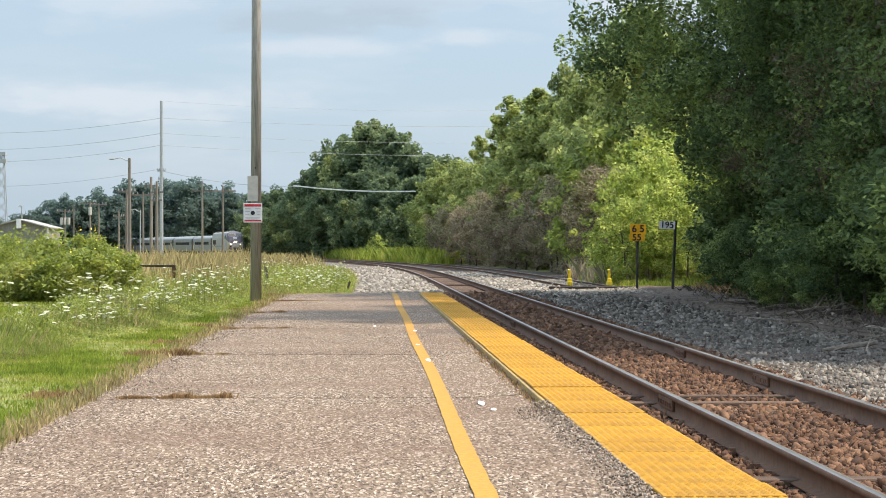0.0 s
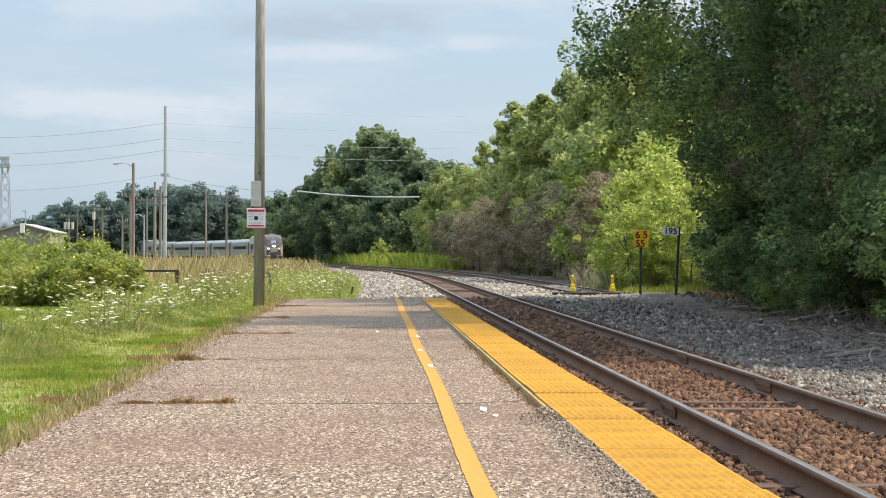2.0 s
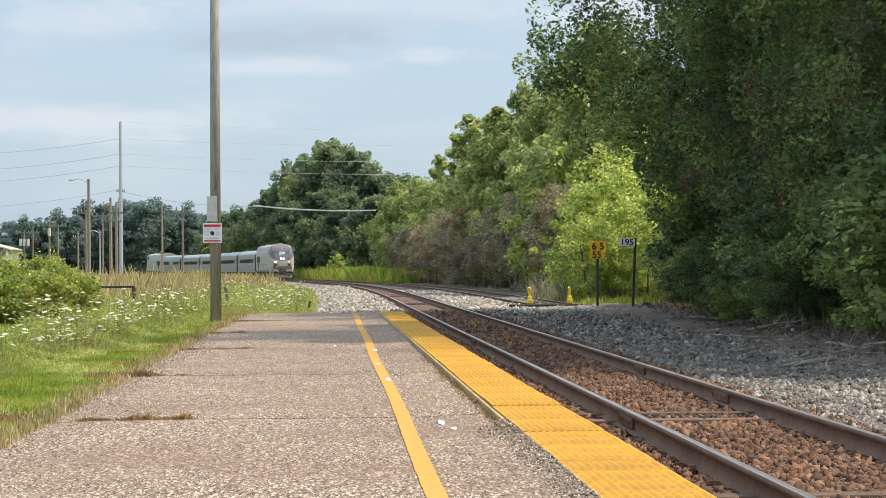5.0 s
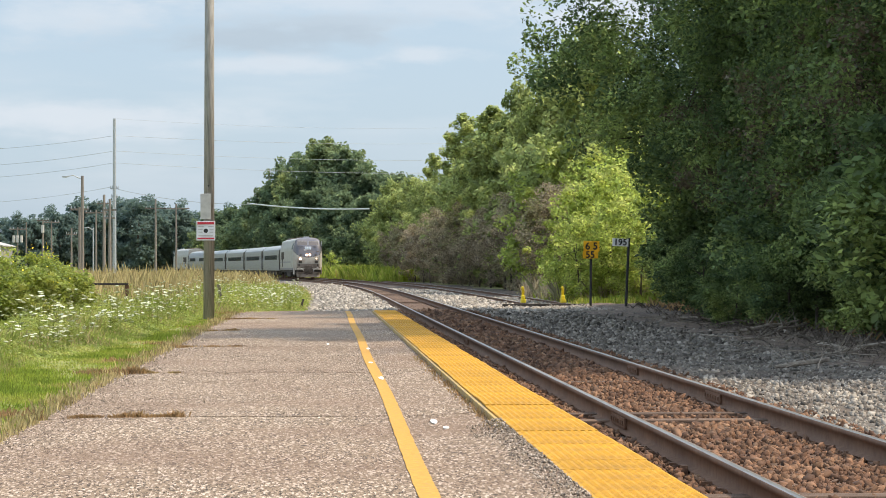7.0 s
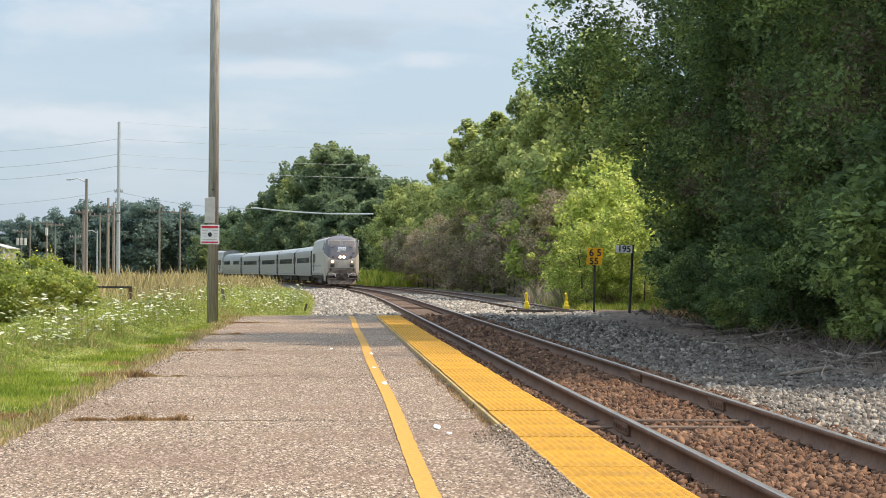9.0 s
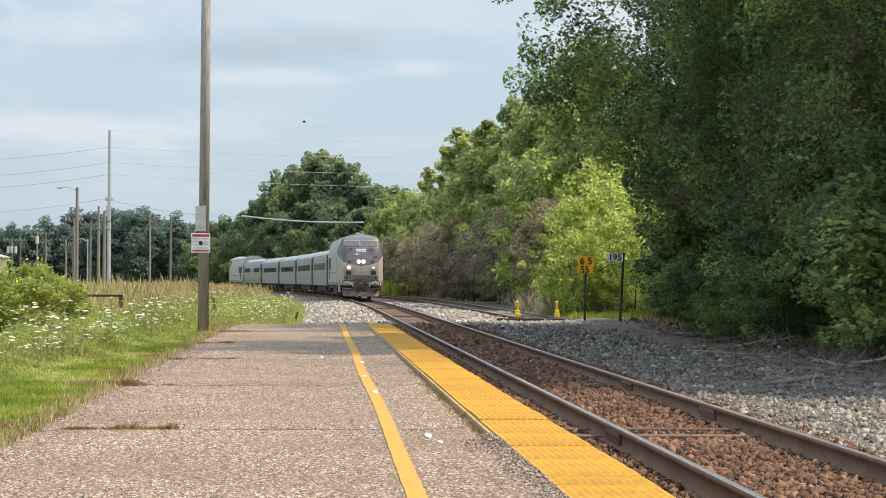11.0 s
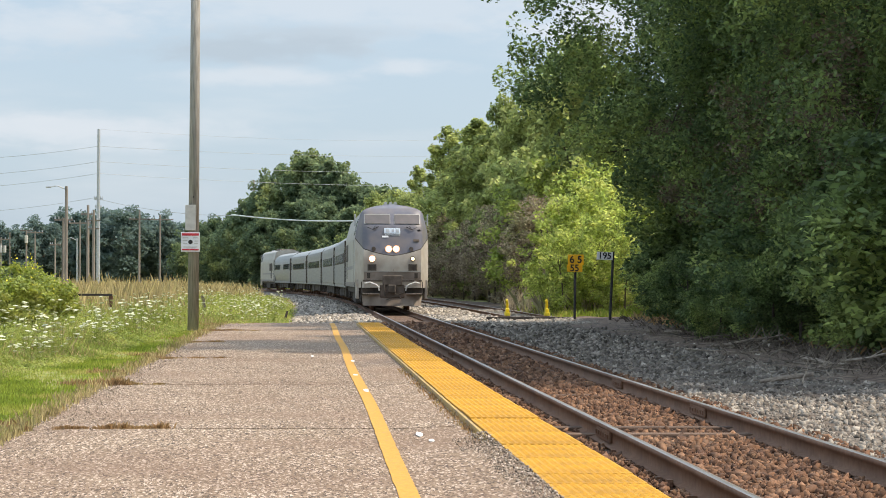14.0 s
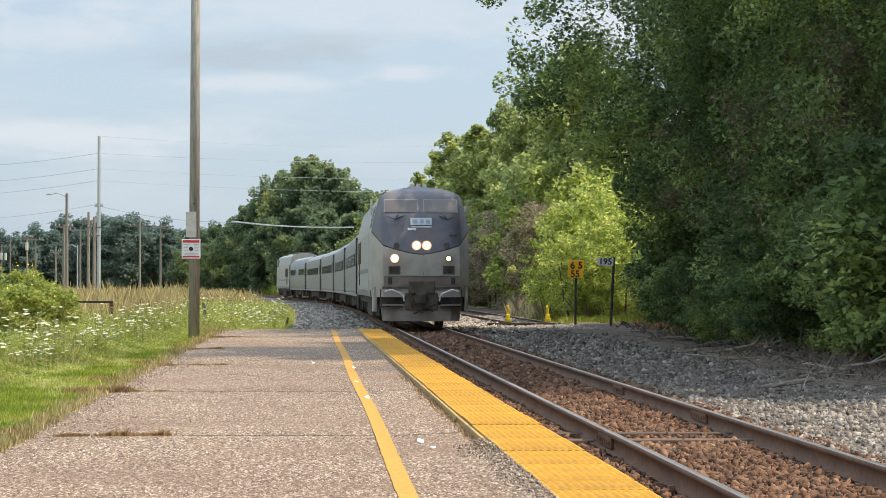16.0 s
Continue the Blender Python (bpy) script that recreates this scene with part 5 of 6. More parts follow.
def build_lawn():
    global rng
    rng = np.random.default_rng(5)
    xs, ys = np.linspace(-13.5, PLAT_X0 - 0.02, 24), np.linspace(-4, 62, 60)
    X, Y = np.meshgrid(xs, ys)
    Z = 0.045 + 0.03 * np.sin(X * 2 + Y * 0.7) * (X < -2.9)
    idx = np.arange(X.size).reshape(X.shape)
    faces = np.stack([idx[:-1, :-1], idx[:-1, 1:], idx[1:, 1:], idx[1:, :-1]], -1).reshape(-1, 4)
    tagged(new("lawn_strip", fast_mesh("lawn_strip", np.stack([X, Y, Z], -1).reshape(-1, 3), faces, M_LAWN)), "mown green and yellowing grass verge beside the platform", "lawn", "", "structure")
    n = 42000
    y = 13 * (66 / 13) ** rng.random(n)
    x = PLAT_X0 + 0.05 - 2.9 * rng.random(n)
    blades("verge_grass", x, y, 0.045 + 0 * x, 0.02 + 0.04 * rng.random(n), M_GRASS, "short mown verge grass", 4, 0.005, 0.5)
    n = 26000
    y = 22 * (60 / 22) ** rng.random(n)
    x = -5.2 - 6.5 * rng.random(n)
    ok = ~((y > 33.0) & (y < 42.5) & (x < -5.1))
    x, y = x[ok], y[ok]
    blades("meadow_grass", x, y, 0.045 + 0 * x, 0.03 + 0.05 * rng.random(len(x)), M_GRASS, "green grass behind the flowers", 4, 0.005, 0.5)
    n = 1800
    y = 13 * (66 / 13) ** rng.random(n)
    x = PLAT_X0 + 0.12 - 0.28 * rng.random(n) ** 2
    blades("edge_grass", x, y, 0.05 + 0 * x, 0.05 + 0.07 * rng.random(n), M_DRYGRASS, "straw-coloured grass creeping over the platform edge", 3, 0.005, 0.6)
    n = 9000
    y = 14 * (62 / 14) ** rng.random(n)
    x = PLAT_X0 + 0.05 - 0.5 * rng.random(n)
    patch = np.array([noise.noise((3.0, b * 0.9, 1.0)) for b in y])
    x, y = x[patch > 0.3], y[patch > 0.3]
    blades("withered_patches", x, y, 0.05 + 0 * x, 0.04 + 0.05 * rng.random(len(x)), M_BROWNGRASS, "withered brown patches along the platform edge", 3, 0.006, 0.8)
    # tufts in the platform joints
    for yj, x1 in ((19.05, -1.15), (26.9, -1.7), (35.7, -1.3), (44.7, -1.7), (54.5, -1.2)):
        n = 700
        x = PLAT_X0 + (x1 - PLAT_X0) * rng.random(n) ** 1.2
        y = yj + 0.02 * rng.standard_normal(n)
        clump = np.array([noise.noise((a * 3.0, yj, 4.0)) for a in x])
        x, y, clump = x[clump > -0.12], y[clump > -0.12], clump[clump > -0.12]
        blades("joint_weeds", x, y, PLAT_Z + 0 * x, 0.02 + 0.17 * np.clip(clump, 0, 1) * rng.random(len(x)), M_BROWNGRASS, "low weeds growing in a platform joint", 3, 0.004, 0.9, "weeds")


build_lawn()


def build_weeds():
    global rng
    rng = np.random.default_rng(9)
    # green weeds along the verge, low at the edge
    n = 44000
    y = 25 * (170 / 25) ** rng.random(n)
    edge = weed_edge(y)
    into = weed_width(y) * rng.random(n) ** 1.2
    x = edge - into
    short = np.where((y < 60) & (x < -5.0 - 0.03 * (y - 30)), 0.3, 0.85)
    patch = np.array([noise.noise((a * 0.5, b * 0.16, 2.0)) for a, b in zip(x, y)])
    h = short * np.interp(y, [24, 36], [0.4, 1.0]) * (0.10 + 0.42 * np.clip(into / np.where(y < 62, 1.3, 3.0), 0, 1)) * (0.7 + 0.7 * rng.random(n)) * (1 + 0.9 * patch)
    green = patch + 0.5 * rng.standard_normal(n) > -0.05
    z = ground_height(x, y)
    for ok, m, nm, lab in ((green, M_WEED, "tall_weeds", "uneven green roadside weeds"), (~green, M_DRYGRASS, "straw_weeds", "straw-coloured stalks among the weeds")):
        blades(nm, x[ok], y[ok], z[ok], np.maximum(0.68 * h[ok], 0.05), m, lab, 4, 0.0028, 0.55, "weeds")
    n = 15000
    y = 66 * (230 / 66) ** rng.random(n)
    x = left_edge(y) - 2.6 - 22 * rng.random(n) ** 1.1
    z = ground_height(x, y)
    patch = np.array([noise.noise((a * 0.4, b * 0.1, 5.0)) for a, b in zip(x, y)])
    blades("dry_tall_grass", x, y, z, (0.22 + 1.0 * rng.random(n) ** 2.5) * (1 + 0.9 * patch) * np.clip((left_edge(y) - x) / 7, 0.45, 1), M_DRYGRASS, "tall straw-coloured seeding grass", 5, 0.0038, 0.4)
    # small leaves among the stalks
    n = 170000
    y = 25 * (140 / 25) ** rng.random(n)
    edge = weed_edge(y)
    into = weed_width(y) * rng.random(n) ** 1.15
    x = edge - into
    short = np.where((y < 60) & (x < -5.0 - 0.03 * (y - 30)), 0.3, 0.85)
    patch = np.array([noise.noise((a * 0.9, b * 0.3, 8.0)) for a, b in zip(x, y)])
    top = short * np.interp(y, [24, 36], [0.4, 1.0]) * (0.08 + 0.40 * np.clip(into / np.where(y < 62, 1.2, 3.0), 0, 1)) * (1 + 0.8 * patch)
    pos = np.stack([x, y, ground_height(x, y) + top * rng.random(n) ** 0.7], -1)
    v, q = leaf_cloud(pos, 0.013 * (0.6 + 0.8 * rng.random(n)) * (1 + y / 60), up=0.8)
    tagged(new("weed_foliage", fast_mesh("weed_foliage", v, q, M_WEED)), "small green leaves of the roadside weeds", "weeds", "", "stuff")
    # far field edge, hiding the ground
    n = 16000
    y = 120 * (330 / 120) ** rng.random(n)
    x = left_edge(y) - 1.5 - 50 * rng.random(n)
    blades("far_field_grass", x, y, ground_height(x, y), 0.3 + 0.8 * rng.random(n) ** 2, M_DRYGRASS, "distant straw-coloured field grass", 5, 0.004, 0.5)
    # clearing at the right of the curve
    n = 9000
    s = 215 + 120 * rng.random(n)
    p = track_arrays(s, 5.5 + 13 * rng.random(n), 0 * s - 0.25)
    blades("clearing_grass", p[:, 0], p[:, 1], p[:, 2], 0.7 + 1.1 * rng.random(n), M_GRASS, "bright grass of the clearing beyond the curve", 6, 0.005, 0.6)
    # low growth by the spur's end and dry litter under the wood
    n = 2600
    y = 86 + 16 * rng.random(n)
    x = 9.6 + 5.5 * rng.random(n)
    blades("spur_side_grass", x, y, ground_height(x, y), 0.15 + 0.3 * rng.random(n), M_GRASS, "sunlit grass beside the spur track", 3, 0.012, 0.6)
    n = 2600
    y = 90 + 24 * rng.random(n)
    x = 9.4 + 0.02 * (y - 90) + 5.5 * rng.random(n)
    blades("dry_thicket_stalks", x, y, ground_height(x, y), 0.25 + 0.9 * rng.random(n) ** 1.5, M_VINE, "tall pale dry stalks round the young trees", 3, 0.004, 0.7, "weeds")
    n = 4200
    y = 30 + 52 * rng.random(n)
    x = 8.2 + 0.045 * (y - 30) + 3.2 * rng.random(n) ** 0.6
    blades("dry_twigs", x, y, -0.15 + 0 * x, 0.04 + 0.24 * rng.random(n) ** 3, M_BARK, "dry brown twigs and litter under the trees", 2, 0.003, 1.8, "litter")
    n = 700
    y = 36 + 46 * rng.random(n)
    x = 10.4 + np.maximum(0, y - 58) * 0.05 + 2.4 * rng.random(n)
    blades("wood_edge_weeds", x, y, ground_height(x, y), 0.15 + 0.3 * rng.random(n), M_BROWNGRASS, "withered brown weeds at the wood's edge", 3, 0.004, 1.1, "weeds")


build_weeds()


def umbel_plant(seed):
    """White lace flower: thin stem, few side stems, flat uneven heads."""
    rnd = random.Random(seed)
    plant = empty("lace_flower", label="white lacy umbel flower on a thin green stem", category="wildflower", group="white umbel flowers")
    bm = bmesh.new()
    H = rnd.uniform(0.55, 0.95)
    rod(bm, (0, 0, -0.05), (0.03, 0, H), 0.006, 0.004, n=4)
    heads = [(Vector((0.03, 0, H)), 0.053)]
    for k in range(rnd.randint(2, 4)):
        a = rnd.uniform(0, 6.28)
        p0 = Vector((0.015, 0, H * rnd.uniform(0.45, 0.65)))
        p1 = p0 + Vector((0.22 * math.cos(a), 0.22 * math.sin(a), H * rnd.uniform(0.12, 0.32)))
        rod(bm, p0, p1, 0.004, 0.003, n=4)
        heads.append((p1, rnd.uniform(0.03, 0.047)))
    for k in range(5):
        a = rnd.uniform(0, 6.28)
        p0 = Vector((0.01, 0, H * rnd.uniform(0.1, 0.5)))
        p1 = p0 + Vector((0.12 * math.cos(a), 0.12 * math.sin(a), 0.05))
        rod(bm, p0, p1, 0.009, 0.002, n=3)
    for c, r in heads:
        hd = bmesh.new()
        tilt = Matrix.Rotation(rnd.uniform(-0.25, 0.4), 3, "X") @ Matrix.Rotation(rnd.uniform(-0.35, 0.35), 3, "Y")
        n = 11
        ring = [hd.verts.new(c + tilt @ Vector((r * rnd.uniform(0.75, 1.2) * math.cos(t), r * rnd.uniform(0.75, 1.2) * math.sin(t), rnd.uniform(0, 0.012)))) for t in (6.283 * i / n for i in range(n))]
        topv, low = hd.verts.new(c + tilt @ Vector((0, 0, 0.018))), hd.verts.new(c - Vector((0, 0, 0.022)))
        for i in range(n):
            hd.faces.new((ring[i], ring[(i + 1) % n], topv))
            hd.faces.new((ring[(i + 1) % n], ring[i], low))
        part("flower_head", hd, M_UMBEL, plant, "flat white lacy flower head")
    part("stem", bm, M_WEED, plant)
    return plant


def build_flowers():
    kinds = [umbel_plant(i) for i in range(4)]
    rnd = random.Random(3)
    for i in range(298):
        y = 29 * (112 / 29) ** (rnd.random() ** 0.8)
        edge = float(weed_edge(np.array(y)))
        x = edge - 0.35 - (min(float(weed_width(y)), 4.8) - 0.4) * rnd.random() ** 1.45
        z = float(ground_height(np.array(x), np.array(y)))
        src = kinds[i % 4]
        m = pose(x, y, z, 0, 0, rnd.uniform(0, 360)) @ Matrix.Diagonal((1.0, 1.0, rnd.uniform(0.7, 1.1), 1))
        if i < 4:
            src.matrix_basis = m
        else:
            copy_thing(src, m)


build_flowers()


def bush_mesh(seed, height, radius, leaves):
    global rng
    me, ctr = crown_mesh("foliage", M_WEED, height, radius, 0.0, 60, leaves, 0.05, seed, low=0.0, spread=0.3)
    return me, ctr


def build_bush():
    for i, (x, y, r, h) in enumerate(((-9.6, 60, 1.8, 1.75), (-7.9, 60, 1.6, 1.7), (-6.7, 58, 1.15, 1.5), (-11.6, 63, 1.9, 1.8), (-8.7, 55, 1.5, 1.5), (-7.2, 54.5, 1.15, 1.35), (-10.6, 57, 1.6, 1.65))):
        b = empty("goldenrod_bush", pose(x, y, -0.08), "leafy green bush with yellow flower tips", "bush", "bushes in the weeds")
        me, ctr = bush_mesh(80 + i, h, r, 9000)
        ob = new("foliage", me)
        ob.parent = b
        tips = ctr[ctr[:, 2] > h * 0.55]
        pos = np.repeat(tips[::3], 7, 0)
        pos = pos + 0.07 * rng.standard_normal(pos.shape) + np.array([0, 0, 0.16 * h])
        v, q = leaf_cloud(pos, 0.03 * (0.5 + rng.random(len(pos))))
        fl = new("flower_tip", fast_mesh("flower_tip", v, q, M_YELLOWFL))
        fl.parent = b
        fl["label"], fl["kind"] = "yellow flower tips", "stuff"


build_bush()

# ---- poles, signs and wires ----


def platform_pole():
    pole = empty("utility_pole", pose(-2.70, 55.0, 0.07) @ Matrix.Diagonal((0.948, 0.948, 0.948, 1)), "grey weathered wooden utility pole carrying two notices", "utility pole")
    part("shaft", rod(bmesh.new(), (0, 0, -0.5), (0.03, 0, 12.5), 0.142, 0.105, n=20), M_POLE, pole, smooth=True)
    bm = bmesh.new()
    rod(bm, (0.0, -0.17, 3.36), (0.0, -0.13, 3.36), 0.02, n=8)
    part("bolt", bm, M_BLACK, pole)
    plate = boxed("upper_notice", (-0.20, 0.06, -0.185, -0.165, 2.52, 3.16), M_SIGN_GREY, pole, "blank faded grey notice plate", bevel=0.006)
    sign = boxed("warning_notice", (-0.30, 0.17, -0.20, -0.185, 1.98, 2.47), M_SIGN_WHITE, pole, "white square notice with red bars and dark round emblem", bevel=0.004)
    boxed("red_header", (-0.275, 0.145, -0.208, -0.199, 2.385, 2.445), M_SIGN_RED, sign)
    boxed("red_footer", (-0.275, 0.145, -0.208, -0.199, 2.015, 2.05), M_SIGN_RED, sign)
    for x0, x1, z in ((-0.26, -0.12, 2.33), (0.0, 0.13, 2.33), (-0.26, -0.14, 2.26), (0.03, 0.13, 2.25), (-0.25, -0.15, 2.19), (0.03, 0.12, 2.19), (-0.25, 0.11, 2.10)):
        boxed("text_bar", (x0, x1, -0.206, -0.199, z - 0.010, z + 0.010), M_SIGN_GREY, sign)
    part("emblem", rod(bmesh.new(), (-0.065, -0.199, 2.225), (-0.065, -0.208, 2.225), 0.055, n=20), M_BLACK, sign)


platform_pole()


def lettering(name, words, size, m, mat, parent):
    cu = bpy.data.curves.new(name, "FONT")
    cu.body, cu.size, cu.extrude, cu.align_x, cu.align_y, cu.offset = words, size, 0.004, "CENTER", "CENTER", size * 0.02
    ob = new(name, cu)
    deps = bpy.context.evaluated_depsgraph_get()
    me = bpy.data.meshes.new_from_object(ob.evaluated_get(deps))
    bpy.data.objects.remove(ob)
    me.materials.clear()
    me.materials.append(mat)
    out = new(name, me)
    out.parent = parent
    out.matrix_basis = m
    return out


def track_signs():
    d = 83.0
    x = at_bearing(1129, d)
    s = empty("speed_sign", pose(x, d, -0.2), "orange-yellow railway speed board on a black post", "sign")
    part("post", rod(bmesh.new(), (0, 0, -0.3), (0.02, 0, 2.1), 0.045, 0.045, n=8), M_BLACK, s)
    b = boxed("upper_board", (-0.26, 0.32, -0.075, -0.055, 2.05, 2.43), M_SIGN_YELLOW, s, bevel=0.004)
    lettering("numerals", "6 5", 0.36, Matrix.Translation((0.03, -0.08, 2.24)) @ pose(0, 0, 0, 90, 0, 0), M_BLACK, b)
    b = boxed("lower_board", (-0.29, 0.27, -0.075, -0.055, 1.86, 2.04), M_SIGN_YELLOW, s, bevel=0.004)
    b = boxed("lower_plate", (-0.29, 0.27, -0.095, -0.078, 1.80, 2.06), M_SIGN_YELLOW, s, bevel=0.004)
    lettering("numerals", "55", 0.34, Matrix.Translation((-0.02, -0.10, 1.93)) @ pose(0, 0, 0, 90, 0, 0), M_BLACK, b)
    d = 79.0
    x = at_bearing(1192, d)
    s = empty("milepost_sign", pose(x, d, -0.2, 0, 2.2, 0), "small white milepost board on a leaning black post", "sign")
    part("post", rod(bmesh.new(), (0, 0, -0.3), (0.02, 0, 2.5), 0.045, 0.045, n=8), M_BLACK, s)
    b = boxed("board", (-0.56, 0.0, -0.07, -0.05, 2.2, 2.47), M_SIGN_WHITE, s, bevel=0.004)
    lettering("numerals", "195", 0.31, Matrix.Translation((-0.28, -0.075, 2.335)) @ pose(0, 0, 0, 90, 0, 0), M_BLACK, b)


track_signs()


def wheel_stops():
    for side in (-0.7525, 0.7525):
        p = on_track(SPUR_END + 0.6, SPUR_OFF + side, -0.06)
        w = empty("wheel_stop", pose(p.x, p.y, p.z), "yellow curved steel wheel stop bolted to the spur rail", "wheel stop", "wheel stops at the spur's end")
        bm = bmesh.new()
        box(bm, -0.09, 0.09, -0.16, 0.34, 0.0, 0.15, bevel=0.02)
        box(bm, -0.07, 0.07, -0.05, 0.30, 0.14, 0.28, bevel=0.03)
        part("base", bm, M_SAFETY, w)
        horn = bmesh.new()
        pts = [(0, 0.22, 0.25), (0, 0.14, 0.38), (-0.01, 0.06, 0.5), (-0.03, 0.02, 0.6)]
        for a, b in zip(pts, pts[1:]):
            rod(horn, a, b, 0.055, 0.05, n=8)
        part("horn", horn, M_SAFETY, w, "upright yellow horn")
    t = empty("end_timber", pose(on_track(SPUR_END - 0.2, SPUR_OFF).x, on_track(SPUR_END - 0.2, 0).y, -0.24), "dark tarred timber across the spur's end", "timber")
    boxed("beam", (-1.6, 1.5, -0.14, 0.14, 0.0, 0.16), M_UNDER, t, bevel=0.02)


wheel_stops()


def far_pole(mark, top, d, r, mat, label, arms=(), lamp=0, name="utility_pole", cans=()):
    """A pole seen from the platform's end: arms are (height below top, half length); lamp is the reach of a street light."""
    x = at_bearing(mark, d)
    h = 1.318 + (441 - top) * d / 4050
    p = empty(name, pose(x, d, -0.3), label, "utility pole" if name != "street_lamp" else "street lamp", "poles beyond the field")
    part("shaft", rod(bmesh.new(), (0, 0, -0.5), (0, 0, h + 0.3), r, r * 0.7, n=10), mat, p)
    for dz, half in arms:
        arm = part("crossarm", box(bmesh.new(), -half, half, -0.08, 0.08, h + 0.3 - dz - 0.1, h + 0.3 - dz + 0.08), mat, p)
        for k in (-0.9, -0.5, 0.5, 0.9):
            part("insulator", rod(bmesh.new(), (k * half, 0, h + 0.3 - dz + 0.08), (k * half, 0, h + 0.3 - dz + 0.3), 0.06, 0.04, n=6), M_CABLE, arm)
    if lamp:
        bm = bmesh.new()
        rod(bm, (0, 0, h), (lamp * 0.6, 0, h + 0.35), 0.06, 0.05, n=6)
        rod(bm, (lamp * 0.6, 0, h + 0.35), (lamp, 0, h + 0.25), 0.05, 0.05, n=6)
        arm = part("lamp_arm", bm, M_STEEL, p)
        boxed("lamp_head", (min(lamp, lamp * 1.35), max(lamp, lamp * 1.35), -0.13, 0.13, h + 0.16, h + 0.30), M_STEEL, arm, bevel=0.04)
    for cx, dz in cans:
        part("transformer", rod(bmesh.new(), (cx, -0.2, h - dz - 0.5), (cx, -0.2, h - dz + 0.5), 0.21, 0.21, n=10), M_SIGN_GREY, p, "pale grey transformer can")
    return p, x, h


def build_poles():
    far_pole(287, 180, 270, 0.24, M_STEEL, "very tall pale steel transmission pole", arms=((8.2, 0.5), (9.2, 0.35)))
    far_pole(231, 281, 200, 0.17, M_POLE_FAR, "pale wooden pole with a street light", lamp=-1.3, name="street_lamp")
    far_pole(226, 336, 215, 0.15, M_POLE_FAR, "wooden pole with short crossarm", arms=((0.2, 0.85),))
    far_pole(269, 314, 262, 0.20, M_POLE_FAR, "stout brown wooden pole", arms=((1.0, 0.8),))
    far_pole(279, 322, 258, 0.20, M_POLE_FAR, "stout brown wooden pole", arms=((1.2, 0.7), (2.1, 0.6)))
    far_pole(255, 341, 270, 0.14, M_POLE_FAR, "thin wooden pole with wide crossarm", arms=((0.3, 1.3),))
    far_pole(250, 372, 290, 0.10, M_STEEL, "slim steel street light", lamp=-1.2, name="street_lamp")
    far_pole(212, 373, 300, 0.13, M_POLE_FAR, "thin distant wooden pole", arms=((0.8, 0.7),))
    far_pole(162, 358, 300, 0.14, M_POLE_FAR, "distant wooden pole carrying a transformer", arms=((0.1, 0.8),), cans=((0.0, 0.9),))
    far_pole(177, 360, 320, 0.13, M_POLE_FAR, "thin distant wooden pole", arms=((0.2, 1.1),))
    far_pole(133, 362, 330, 0.12, M_POLE_FAR, "thin distant wooden pole")
    far_pole(118, 371, 330, 0.13, M_POLE_FAR, "distant wooden pole with three transformers", arms=((0.3, 1.2),), cans=((-0.5, 1.4), (0.0, 1.4), (0.55, 1.4)))
    far_pole(359, 322, 330, 0.17, M_POLE_FAR, "wooden leg of a distant H-frame pole", arms=((1.3, 1.5),))
    far_pole(395, 330, 330, 0.17, M_POLE_FAR, "wooden leg of a distant H-frame pole", arms=((0.7, 1.9),))
    far_pole(42, 365, 260, 0.10, M_STEEL, "slim dark lamp post behind the shed", lamp=-0.3, name="street_lamp")
    far_pole(559, 268, 420, 0.25, M_POLE_FAR, "distant pole rising behind the trees")
    # lattice tower
    d = 300
    x, h = at_bearing(6, d), 1.318 + (441 - 268) * d / 4050
    tw = empty("lattice_tower", pose(x, d, -0.3), "slim steel lattice mast with a platform", "tower")
    bm = bmesh.new()
    for sx in (-1, 1):
        for sy in (-1, 1):
            rod(bm, (sx * 0.9, sy * 0.9, 0), (sx * 0.35, sy * 0.35, h), 0.06, 0.05, n=5)
    for i in range(9):
        a, b = i / 9, (i + 1) / 9
        wa, wb = 0.9 - 0.55 * a, 0.9 - 0.55 * b
        for sy in (-1, 1):
            rod(bm, (-wa, sy * wa, a * h), (wb, sy * wb, b * h), 0.035, n=4)
            rod(bm, (wa, sy * wa, a * h), (-wb, sy * wb, b * h), 0.035, n=4)
    part("mast", bm, M_CABLE, tw)
    boxed("top_platform", (-0.7, 0.7, -0.7, 0.7, h - 1.3, h - 0.8), M_CABLE, tw)
    boxed("top_platform", (-0.6, 0.6, -0.6, 0.6, h - 0.3, h + 0.1), M_CABLE, tw)


build_poles()


def wire(p0, p1, sag, r, mat, label, name="overhead_wire"):
    p0, p1 = Vector(p0), Vector(p1)
    cu = bpy.data.curves.new(name, "CURVE")
    cu.dimensions, cu.bevel_depth, cu.bevel_resolution, cu.use_fill_caps = "3D", r, 1, True
    sp = cu.splines.new("POLY")
    sp.points.add(24)
    for i in range(25):
        t = i / 24
        p = p0.lerp(p1, t) - Vector((0, 0, sag * 4 * t * (1 - t)))
        sp.points[i].co = (*p, 1)
    cu.materials.append(mat)
    return tagged(new(name, cu), label, "wire", "overhead wires")


def sight_point(mark, rise, d):
    return (at_bearing(mark, d), d, 1.318 + (441 - rise) * d / 4050)


